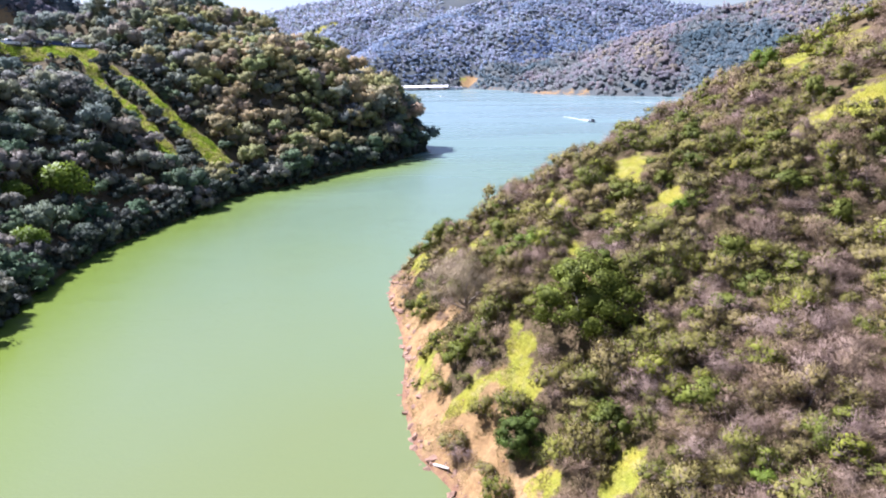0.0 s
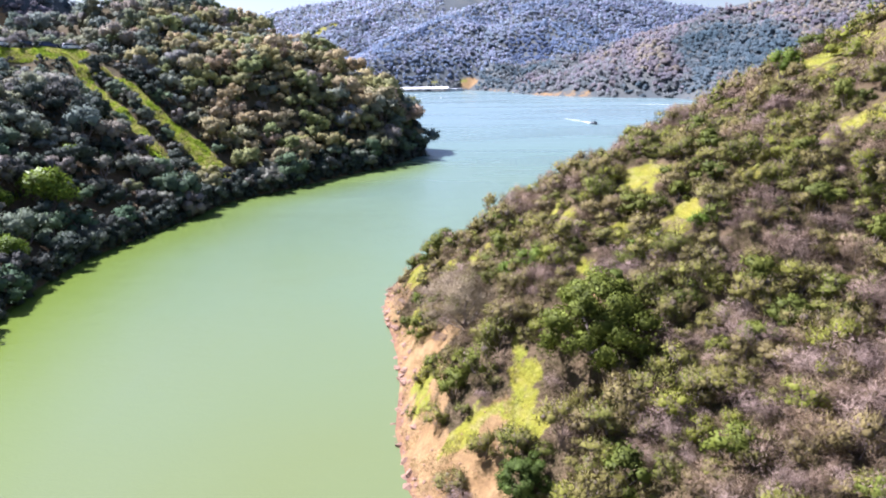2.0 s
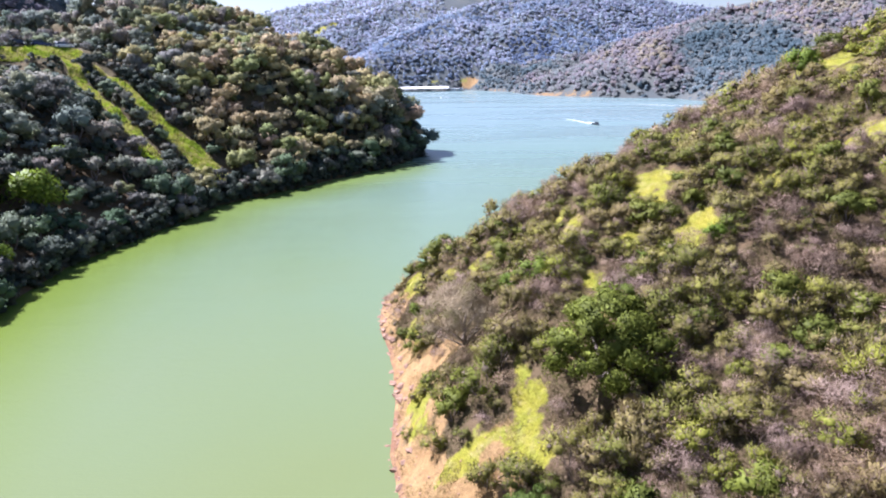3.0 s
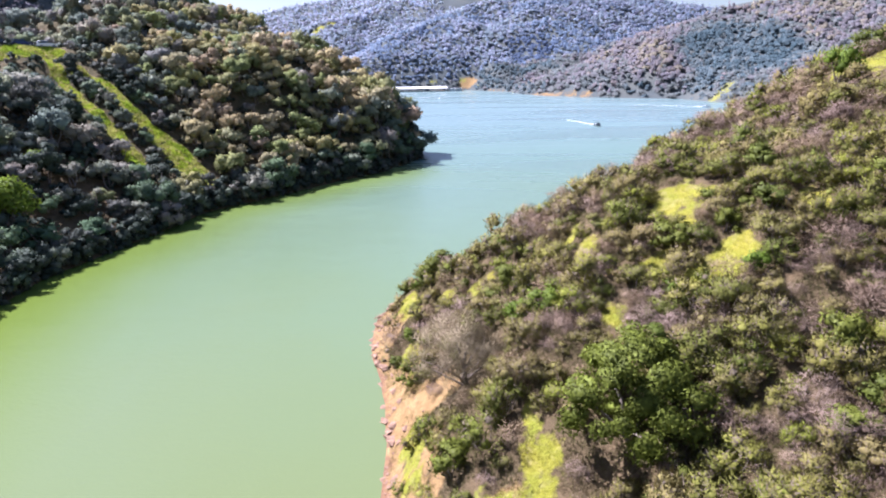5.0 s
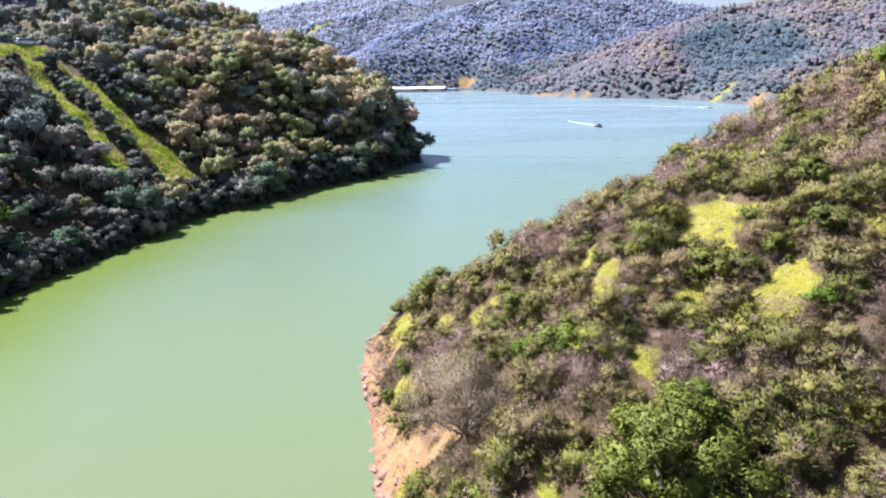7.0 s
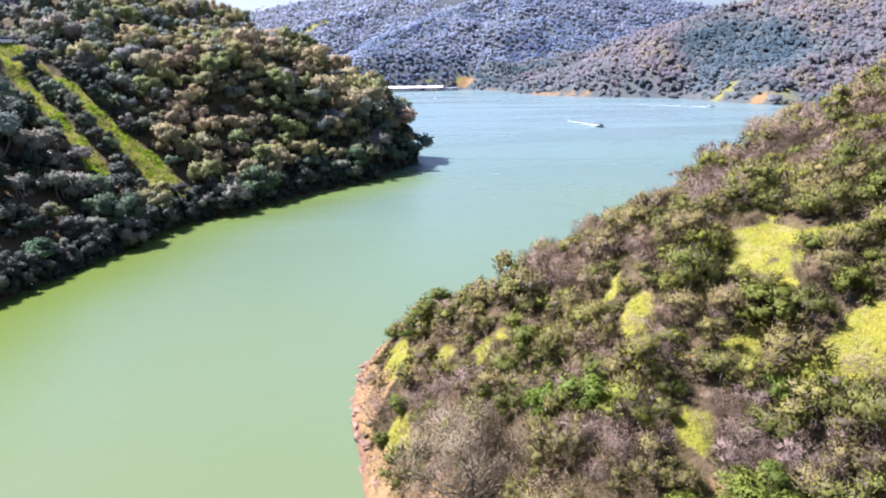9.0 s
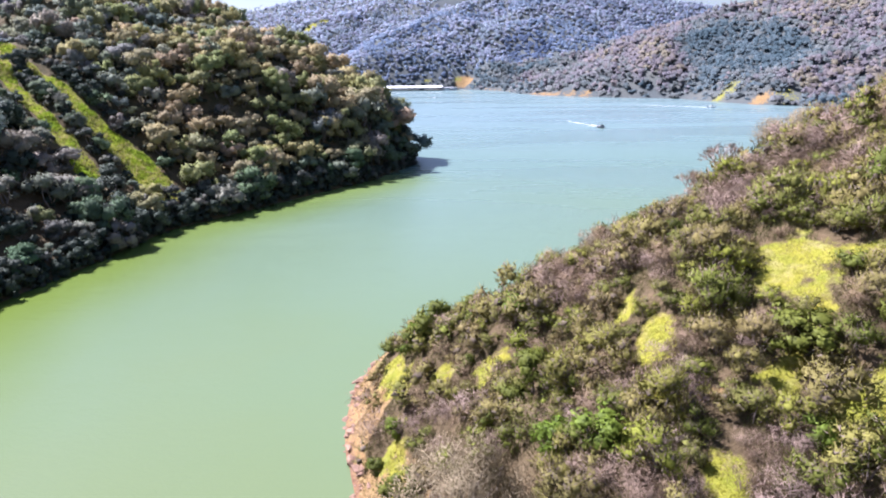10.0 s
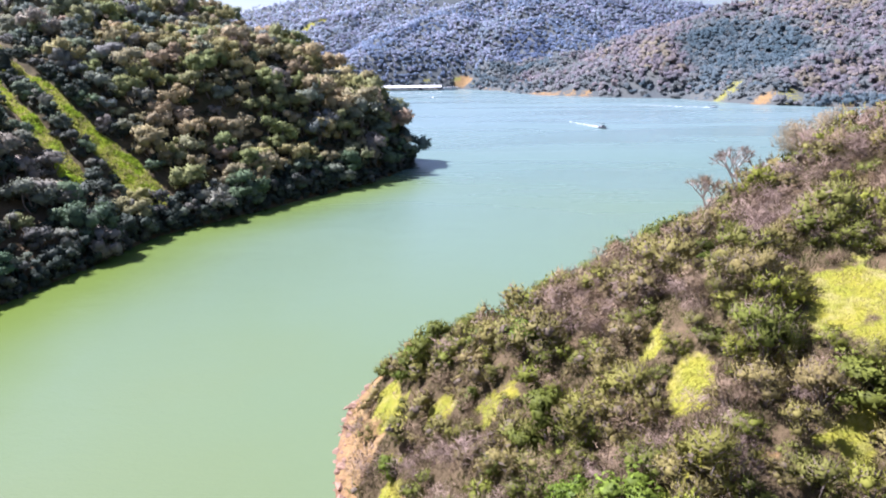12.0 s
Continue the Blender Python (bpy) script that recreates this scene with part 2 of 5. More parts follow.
# ---- lie of the land ----
# Shorelines (plan, metres) and, for each, how the land climbs with the distance from it.
SHORES = {
    "west": ([(8, -80), (9, -10), (7, 15), (3.5, 28), (0.2, 37), (-2.4, 41), (-3.2, 45), (-4.0, 48.7), (-4.2, 56), (-4.8, 61.7), (-5.9, 67.5), (-7.1, 71.5), (-7.6, 76), (-7.6, 81.5), (-5, 88)],
             [(0, 0), (1, 0.9), (3, 3.4), (9, 9.6), (15, 14.8), (22, 18.3), (35, 23.6), (50, 31.8), (80, 47), (160, 75), (900, 180)]),
    "cove": ([(-5, 88), (8, 101), (40, 133), (95, 160), (180, 182), (300, 215), (430, 255)],
             [(0, 0), (4, 2.8), (16, 9.7), (24, 16.6), (31, 22.8), (40, 28.0), (60, 36), (160, 75), (900, 180)]),
    "bank": ([(-36, -80), (-47, 30), (-52.5, 62), (-56.5, 80), (-57.8, 97), (-53, 118), (-49.5, 138), (-36, 158), (-18, 184), (-8, 208), (-7, 221)],
             [(0, 0), (4, 3.1), (15, 9.2), (30, 19.6), (41, 24.6), (57, 31), (76, 43), (93, 49), (120, 60), (200, 82), (900, 200)]),
    "back": ([(-7, 221), (-14, 236), (-38, 262), (-66, 320), (-90, 430), (-112, 560), (-100, 690)],
             [(0, 0), (4, 9), (18, 31), (36, 46), (60, 55), (120, 80), (400, 140), (900, 200)]),
    "north": ([(-100, 690), (-62, 708), (26, 704), (64, 648)],
              [(0, 0), (6, 4), (40, 18), (400, 60), (2500, 80)]),
    "east": ([(64, 648), (72, 600), (84, 572), (130, 526), (181, 494), (193, 447), (206, 421), (226, 406), (250, 388), (330, 370), (430, 330), (430, 255)],
             [(0, 0), (5, 3.2), (60, 26), (200, 60), (900, 80)]),
}

# Crests of the distant hills: x, y, height along each, and how steeply the flanks fall away.
CRESTS = [
    ([(83, 600, 4), (115, 610, 15), (169, 625, 34), (225, 640, 54), (280, 650, 71), (352, 640, 86), (398, 620, 95), (492, 600, 110), (700, 560, 130)], 0.40),
    ([(398, 620, 95), (309, 520, 42), (242, 470, 20), (208, 434, 3)], 0.36),
    ([(225, 640, 54), (190, 580, 35), (160, 528, 6)], 0.40),
    ([(280, 650, 71), (262, 560, 36), (232, 500, 8)], 0.30),
    ([(-150, 742, 4), (-90, 780, 24), (-38, 830, 66), (34, 900, 99), (138, 950, 124), (313, 1000, 110), (396, 1020, 104), (460, 1030, 104), (547, 1050, 120), (800, 1060, 150)], 0.42),
    ([(138, 950, 124), (92, 850, 76), (66, 770, 30), (44, 722, 5)], 0.44),
    ([(34, 900, 99), (-14, 800, 46), (-34, 735, 8)], 0.44),
    ([(-229, 880, 20), (-200, 930, 61), (-168, 980, 89), (-68, 1100, 130), (80, 1160, 140)], 0.42),
    ([(-900, 1250, 60), (-610, 1250, 82), (-395, 1250, 109), (-330, 1250, 123), (-245, 1250, 137), (-77, 1250, 162), (300, 1300, 170)], 0.40),
]


def far_hills(px, py):
    """Height of the distant hills: the highest of the flanks that fall from the crests."""
    best = np.zeros(px.shape)
    for line, slope in CRESTS:
        for (ax, ay, az_), (bx, by, bz_) in zip(line[:-1], line[1:]):
            dx, dy = bx - ax, by - ay
            k = np.clip(((px - ax) * dx + (py - ay) * dy) / (dx * dx + dy * dy), 0, 1)
            d = np.hypot(px - ax - k * dx, py - ay - k * dy)
            h = az_ + (bz_ - az_) * k - slope * (np.sqrt(d * d + 64) - 8)
            m = np.clip(0.5 + 0.5 * (h - best) / 6.0, 0, 1)
            best = best * (1 - m) + h * m + 3.0 * m * (1 - m)
    return best + 4 * wobble(px, py, 60, 8) + 5 * (np.abs(wobble(px, py, 34, 7)) - 0.3) + 1.5 * wobble(px, py, 14, 9)


def shore_distance(px, py, line):
    px, py = np.asarray(px, float), np.asarray(py, float)
    best = np.full(px.shape, 1e9)
    for (ax, ay), (bx, by) in zip(line[:-1], line[1:]):
        dx, dy = bx - ax, by - ay
        k = np.clip(((px - ax) * dx + (py - ay) * dy) / (dx * dx + dy * dy), 0, 1)
        best = np.minimum(best, np.hypot(px - ax - k * dx, py - ay - k * dy))
    return best


LAKE = (SHORES["west"][0] + SHORES["cove"][0] + SHORES["east"][0][::-1] + SHORES["north"][0][::-1]
        + SHORES["back"][0][::-1] + SHORES["bank"][0][::-1])


def in_lake(px, py):
    inside = np.zeros(px.shape, bool)
    for (ax, ay), (bx, by) in zip(LAKE, LAKE[1:] + LAKE[:1]):
        if ay != by:
            inside ^= ((ay > py) != (by > py)) & (px < (bx - ax) * (py - ay) / (by - ay) + ax)
    return inside


def wobble(px, py, scale, seed):
    """Smooth value noise, about -1 to 1."""
    gx, gy = px / scale + seed * 17.13, py / scale + seed * 9.71
    ix, iy = np.floor(gx), np.floor(gy)
    fx, fy = gx - ix, gy - iy
    fx, fy = fx * fx * (3 - 2 * fx), fy * fy * (3 - 2 * fy)

    def h(a, b):
        v = np.sin(a * 127.1 + b * 311.7 + seed * 74.7) * 43758.5453
        return (v - np.floor(v)) * 2 - 1
    return (h(ix, iy) * (1 - fx) + h(ix + 1, iy) * fx) * (1 - fy) + (h(ix, iy + 1) * (1 - fx) + h(ix + 1, iy + 1) * fx) * fy


def smooth(a, b, v):
    k = np.clip((v - a) / (b - a), 0, 1)
    return k * k * (3 - 2 * k)


def land(px, py):
    """Height of the ground (metres above the lake) and distance to the nearest shore."""
    px, py = np.asarray(px, float), np.asarray(py, float)
    d_all = np.full(px.shape, 1e9)
    z = np.full(px.shape, 1e9)
    for key, (line, rise) in SHORES.items():
        d = shore_distance(px, py, line)
        d_all = np.minimum(d_all, d)
        d = d * (1 + 0.06 * wobble(px, py, 22, 3)) + 0.03 * d * wobble(px, py, 7, 5)
        h = np.interp(d, [p[0] for p in rise], [p[1] for p in rise])
        if key == "west":
            h = h * (0.72 + 0.28 * smooth(40, 53, py))
        if key == "bank":
            h = h * (1 + 0.5 * smooth(160, 205, py) * smooth(75, 20, d) + 0.5 * smooth(188, 208, py) * smooth(26, 8, d))
        if key in ("north", "back"):
            h = h * (1 - 0.66 * smooth(-50, -400, px))
        k = np.clip(0.5 + 0.5 * (h - z) / 3.0, 0, 1)
        z = h * (1 - k) + z * k - 1.5 * k * (1 - k) * (np.minimum(h, z) > 1)
    rough = smooth(2, 30, d_all)
    z = z + rough * (0.5 * wobble(px, py, 5, 1) + 0.9 * wobble(px, py, 12, 2))
    # A knob above the bright clearings of the near slope, a swale below them.
    z = z + smooth(6, 14, d_all) * (2.2 * np.exp(-(((px - 17) / 6) ** 2 + ((py - 63) / 6) ** 2)) + 1.0 * np.exp(-(((px - 23) / 10) ** 2 + ((py - 85) / 9) ** 2)) - 0.8 * np.exp(-(((px - 4) / 5) ** 2 + ((py - 77) / 5) ** 2)) - 1.9 * np.exp(-(((px - 15) / 5) ** 2 + ((py - 50.5) / 4) ** 2)))
    z = z + smooth(0.3, 2, d_all) * (0.28 * wobble(px, py, 1.7, 6) + smooth(9, 3, d_all) * 0.45 * wobble(px, py, 2.6, 16))
    saddle = 46 + 0.2 * np.minimum(px + 112, 0)
    z = np.where(py < 600, np.minimum(z, saddle + 1.3 * np.maximum(px + 112, 0) + 0.3 * np.maximum(py - 300, 0)), z)
    beyond = np.maximum(smooth(330, 390, py) * smooth(20, 70, px), smooth(600, 680, py))
    z = z * (1 - beyond) + np.minimum(np.maximum(far_hills(px, py), 2 + 0.05 * d_all), 0.3 + 0.85 * d_all) * beyond
    # The knoll behind the parking bench.
    z = np.maximum(z, (92 + 5 * wobble(px, py, 30, 42)) * np.exp(-((px + 240) / 70) ** 2 - ((py - 340) / 70) ** 2) - 0.5)
    bench = smooth(32, 20, np.hypot((px + 123) * 0.9, py - 187))
    z = z * (1 - bench) + 33.9 * bench
    z = z - 2.4 * smooth(15, 5, np.hypot(px + 110, py - 155))
    bed = -np.minimum(d_all * 0.55, 5)
    return np.where(in_lake(px, py), bed, np.maximum(z, 0.02)), d_all

# ---- ground sheet ----
def lines(*spans):
    out = []
    for a, b, step in spans:
        out += list(np.arange(a, b, step))
    return np.array(out + [spans[-1][1]])


# Clearings of spring grass, as (x, y, half length, half width, turn in degrees).
CLEARINGS = [(18.0, 58.6, 1.6, 2.2, 0), (20.4, 57.2, 1.0, 0.6, 0), (17.9, 50.9, 2.0, 1.15, 10), (31.4, 52.9, 2.0, 1.0, 0),
             (35.2, 51.8, 2.2, 1.4, 20), (24.1, 52.9, 0.9, 1.4, 0), (11.0, 62.2, 0.8, 0.8, 0), (11.4, 58.0, 0.8, 1.2, 0), (11.1, 49.8, 0.9, 1.5, 0),
             (5.8, 44.6, 0.75, 2.3, 12), (5.6, 41.4, 1.2, 1.6, 0), (1.6, 43.4, 1.6, 1.0, 30), (14.6, 37.2, 0.8, 0.5, 0), (10.4, 30.5, 1.2, 1.0, 0), (6.0, 32.8, 1.0, 0.8, 0),
             (31.0, 90.0, 2.4, 2.0, 0), (-3.3, 75.2, 0.9, 2.8, 10), (3.8, 66.5, 0.9, 0.8, 0), (0.5, 69.9, 0.8, 1.0, 0), (10.0, 54.4, 0.8, 0.6, 0),
             (14.9, 53.6, 0.8, 0.6, 0), (-1.8, 52.0, 0.8, 3.4, 4), (38.5, 67.0, 3.6, 3.0, 0), (-2.9, 66.0, 0.7, 2.6, 4), (46.0, 82.0, 3.0, 2.4, 0)]
# Bare earth slips.
SLIPS = [(3.6, 40.4, 2.0, 1.6, 30), (1.6, 40.0, 1.8, 2.0, 0), (0.4, 56.4, 1.2, 1.8, 0), (12.0, 53.6, 0.6, 0.45, 0), (25.6, 55.8, 0.8, 0.7, 0),
         (11.2, 46.8, 0.7, 1.2, 0), (28.6, 57.6, 0.9, 0.6, 0), (2.6, 36.4, 1.6, 1.8, 0), (2.6, 42.2, 2.6, 1.7, -20), (-1.7, 57.0, 1.0, 3.0, 0), (-2.3, 62.0, 0.9, 3.5, 0), (-1.0, 50.0, 1.2, 3.0, 0), (3.2, 38.8, 1.8, 1.6, 0)]
# Mown firebreaks down the far bank, as (x0, y0, x1, y1, half width).
BREAKS = [(-96.2, 171.1, -90.5, 164.3, 1.4), (-90.5, 164.3, -79.8, 154.8, 1.2), (-79.8, 154.8, -72.7, 149.9, 1.3), (-72.7, 149.9, -64.2, 142.4, 1.9),
          (-88.5, 168.5, -78.2, 162.7, 1.6), (-78.2, 162.7, -71.6, 157.8, 1.5), (-71.6, 157.8, -66.3, 155.0, 2.1), (-66.3, 155.0, -60.4, 152.4, 2.7), (-60.4, 152.4, -53.4, 147.0, 3.0)]
# The dirt track up the knoll behind the parking bench.
TRACK = [(-206, 300), (-200, 299), (-194, 299), (-184, 285), (-176, 276)]
LIP = [(-113, 154), (-107, 162.3), (-101, 166.8), (-97, 174)]


def blob(px, py, spots):
    m = np.zeros(px.shape)
    for x, y, a, b, turn in spots:
        c, s = math.cos(radians(turn)), math.sin(radians(turn))
        u, v = (px - x) * c + (py - y) * s, -(px - x) * s + (py - y) * c
        m = np.maximum(m, 1.5 - np.hypot(u / a, v / b) / 1.15)
    return np.clip(m + (m > 0) * (0.02 + 0.55 * wobble(px, py, 1.5, 71) + 0.34 * wobble(px, py, 0.7, 72)), 0, 1)


def strips(px, py):
    m = np.zeros(px.shape)
    for x0, y0, x1, y1, w in BREAKS:
        d = shore_distance(px, py, [(x0, y0), (x1, y1)])
        m = np.maximum(m, 1.5 - d / w)
    return np.clip(m * (1 - 0.4 * smooth(0.1, 0.7, wobble(px, py, 2.6, 51))), 0, 1)


def covers(px, py, d):
    """Shares of grass, bare earth and far woodland floor."""
    bench = smooth(3.6, 1.8, shore_distance(px, py, LIP))
    grass = np.maximum(np.maximum(blob(px, py, CLEARINGS), strips(px, py)), bench)
    near = (px > -20) & (px < 60) & (py < 95)
    bank = smooth(4.2, 1.6, d + 1.8 * wobble(px, py, 4, 11) + 1.0 * wobble(px, py, 1.6, 15)) * near
    bank = np.maximum(bank, 0.6 * smooth(2.6, 1.0, d) * (py > 300) * smooth(0.3, 0.6, wobble(px, py, 38, 12)))
    bank = np.maximum(bank, smooth(13, 8, np.hypot(px - 26, (py - 711) * 1.6)))
    bank = np.maximum(bank, 0.62 * smooth(6, 3, d + 3 * wobble(px, py, 9, 13)) * smooth(40, 28, np.hypot(px - 100, py - 556)))
    bank = np.maximum(bank, smooth(7, 4, np.hypot(px - 208, py - 430)))
    bank = np.maximum(bank, smooth(3.2, 1.6, shore_distance(px, py, TRACK)))
    soil = np.maximum(blob(px, py, SLIPS), bank)
    streak = smooth(5.5, 3, shore_distance(px, py, [(-162, 972), (-180, 952), (-203, 918)]))
    grass = np.maximum(grass, streak)
    grass = np.maximum(grass, 0.6 * smooth(0.5, 0.8, wobble(px, py, 17, 14)) * (py > 330) * smooth(40, 10, d))
    far = 0.5 * smooth(110, 160, np.hypot(px, py - 30)) + 0.5 * smooth(240, 330, py)
    return grass, soil, far


def grid_sheet(name, xs, ys, fn, material):
    gx, gy = np.meshgrid(xs, ys)
    z, d = fn(gx, gy)
    me = bpy.data.meshes.new(name)
    co = np.stack([gx, gy, z], -1).reshape(-1, 3)
    nx, ny = len(xs), len(ys)
    i = (np.arange(ny - 1)[:, None] * nx + np.arange(nx - 1)[None]).ravel()
    quads = np.stack([i, i + 1, i + nx + 1, i + nx], -1)
    me.vertices.add(len(co))
    me.vertices.foreach_set("co", co.ravel())
    me.loops.add(quads.size)
    me.loops.foreach_set("vertex_index", quads.ravel())
    me.polygons.add(len(quads))
    me.polygons.foreach_set("loop_start", np.arange(0, quads.size, 4))
    me.polygons.foreach_set("use_smooth", np.ones(len(quads), bool))
    me.update(calc_edges=True)
    me.materials.append(material)
    return new(name, me), gx.ravel(), gy.ravel(), d.ravel()


xs = lines((-2600, -700, 100), (-700, -180, 16), (-180, -110, 2.6), (-110, -45, 1.3), (-45, -12, 2), (-12, 24, 0.7), (24, 48, 1.2), (48, 130, 3.5), (130, 700, 15), (700, 2600, 100))
ys = lines((-700, -60, 80), (-60, 24, 4), (24, 96, 0.8), (96, 138, 2.6), (138, 182, 1.3), (182, 250, 2.6), (250, 560, 10), (560, 760, 6), (760, 1500, 16), (1500, 3400, 100))
ground, gx, gy, gd = grid_sheet("ground", xs, ys, land, MAT_GROUND)
tagged(ground, "brushy hillsides with ochre earth banks and yellow-green grass", "hillside", kind="structure")
cg, cs, cf = covers(gx, gy, gd)
att = ground.data.color_attributes.new("cover", "FLOAT_COLOR", "POINT")
att.data.foreach_set("color", np.stack([cg, cs, cf, np.ones_like(cg)], -1).astype(np.float32).ravel())

wx, wy = lines((-900, -120, 120), (-120, 120, 6), (120, 900, 60)), lines((-700, 0, 100), (0, 300, 6), (300, 1100, 40))
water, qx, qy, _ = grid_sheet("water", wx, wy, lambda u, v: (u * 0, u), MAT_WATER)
weed = 0.8 * smooth(24, 2, shore_distance(qx, qy, SHORES["bank"][0][:-2]))
# depth: red is weed, green the distance that drives the painted-in sky reflection.
att = water.data.color_attributes.new("depth", "FLOAT_COLOR", "POINT")
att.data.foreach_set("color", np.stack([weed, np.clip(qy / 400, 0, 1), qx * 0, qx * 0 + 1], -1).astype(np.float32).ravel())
tagged(water, "silty green lake water with a light chop", "lake", kind="structure")


# ---- plant builders ----
def mesh_of(name, co, faces, material, tint=None, smooth_faces=False, normals=None):
    """A mesh from arrays: faces is (n, 3) or (n, 4)."""
    me = bpy.data.meshes.new(name)
    k = faces.shape[1]
    me.vertices.add(len(co))
    me.vertices.foreach_set("co", np.asarray(co, np.float32).ravel())
    me.loops.add(faces.size)
    me.loops.foreach_set("vertex_index", faces.ravel())
    me.polygons.add(len(faces))
    me.polygons.foreach_set("loop_start", np.arange(0, faces.size, k))
    if smooth_faces:
        me.polygons.foreach_set("use_smooth", np.ones(len(faces), bool))
    me.update(calc_edges=True)
    me.materials.append(material)
    if tint is not None:
        a = me.attributes.new("tint", "FLOAT", "POINT")
        a.data.foreach_set("value", np.asarray(tint, np.float32))
    if normals is not None:
        me.normals_split_custom_set_from_vertices(np.asarray(normals, np.float32).tolist())
    return me


def unit(v):
    return v / np.maximum(np.linalg.norm(v, axis=-1, keepdims=True), 1e-6)


def leaves(rng, pos, out, length, width, lean=0.8):
    """Pointed leaves at pos, facing roughly along out."""
    n = len(pos)
    face = unit(out + rng.normal(0, lean, (n, 3)))
    along = unit(np.cross(face, rng.normal(0, 1, (n, 3))))
    side = np.cross(face, along)
    ln = length * rng.uniform(0.6, 1.4, (n, 1))
    wd = width * rng.uniform(0.6, 1.4, (n, 1))
    co = np.stack([pos - along * ln * 0.4 - side * wd / 2, pos - along * ln * 0.4 + side * wd / 2, pos + along * ln * 0.6 + side * wd * 0.15], 1).reshape(-1, 3)
    return co, np.arange(3 * n).reshape(-1, 3)


def twigs(rng, pos, out, length, width, spread=0.5):
    """Thin tapered twigs that start at pos and grow along out."""
    n = len(pos)
    way = unit(out + rng.normal(0, spread, (n, 3)))
    side = unit(np.cross(way, rng.normal(0, 1, (n, 3)))) * width
    ln = length * rng.uniform(0.5, 1.4, (n, 1))
    co = np.stack([pos - side, pos + side, pos + way * ln], 1).reshape(-1, 3)
    return co, np.arange(3 * n).reshape(-1, 3)


def stems(rng, tips, base_r, tip_r=0.35, sides=5, fork=0.3):
    """Tapered, slightly crooked limbs from the foot of the plant to each tip."""
    co, fs = [], []
    for tip in tips:
        tip = np.asarray(tip)
        n0 = 5
        path = []
        kink = rng.normal(0, 0.07, 3) * np.linalg.norm(tip)
        start = np.array([rng.normal(0, base_r * 0.6), rng.normal(0, base_r * 0.6), -0.25])
        for k in np.linspace(0, 1, n0):
            p = start * (1 - k) + tip * k
            p[:2] = p[:2] * (k ** fork if k > 0 else 0) + start[:2] * (1 - k)
            path.append(p + kink * math.sin(k * math.pi))
        o = len(co)
        for k, p in enumerate(path):
            r = base_r * (1 - k / (n0 - 1) * (1 - tip_r))
            for a in range(sides):
                w = 2 * math.pi * a / sides
                co.append(p + np.array([r * math.cos(w), r * math.sin(w), 0]))
        for k in range(n0 - 1):
            for a in range(sides):
                b = (a + 1) % sides
                fs.append((o + k * sides + a, o + k * sides + b, o + (k + 1) * sides + b, o + (k + 1) * sides + a))
    return np.array(co), np.array(fs)


def lobes(rng, n, w, h, low=0.35, lump=(0.17, 0.30), wide=0.36):
    """Centres and radii of the leaf masses that make up a crown."""
    a = rng.uniform(0, 2 * math.pi, n)
    r = np.sqrt(rng.uniform(0.0, 1, n)) * w * wide
    z = h * (low + (0.80 - low) * rng.uniform(0, 1, n) ** 0.7 * np.clip(1.15 - (r / (w * 0.5)) ** 2, 0.2, 1))
    c = np.stack([r * np.cos(a), r * np.sin(a), z], -1)
    rad = np.minimum(w, h) * rng.uniform(*lump, n)
    return c, rad


def crown_points(rng, c, rad, n, flat=0.8, shell=0.45):
    k = rng.integers(0, len(c), n)
    way = unit(rng.normal(0, 1, (n, 3)) + np.array([0, 0, 0.35]))
    rr = rad[k][:, None] * rng.uniform(shell, 1.08, (n, 1))
    return c[k] + way * rr * np.array([1, 1, flat]), way


def leaf_masses(rng, c, rad, fill, flat=0.8):
    """Closed, lumpy masses of foliage inside a crown: points, faces and outward normals."""
    bm = bmesh.new()
    bmesh.ops.create_icosphere(bm, subdivisions=1, radius=1)
    bm.verts.ensure_lookup_table()
    ball = np.array([v.co for v in bm.verts])
    tri = np.array([[v.index for v in f.verts] for f in bm.faces])
    bm.free()
    cos, fcs, nms = [], [], []
    for k, (mid, r) in enumerate(zip(c, rad)):
        lump = 1 + rng.normal(0, 0.13, (len(ball), 1))
        cos.append(mid + ball * lump * r * fill * np.array([1, 1, flat]))
        fcs.append(tri + k * len(ball))
        nms.append(unit(ball + rng.normal(0, 0.2, ball.shape)))
    return np.concatenate(cos), np.concatenate(fcs), np.concatenate(nms)


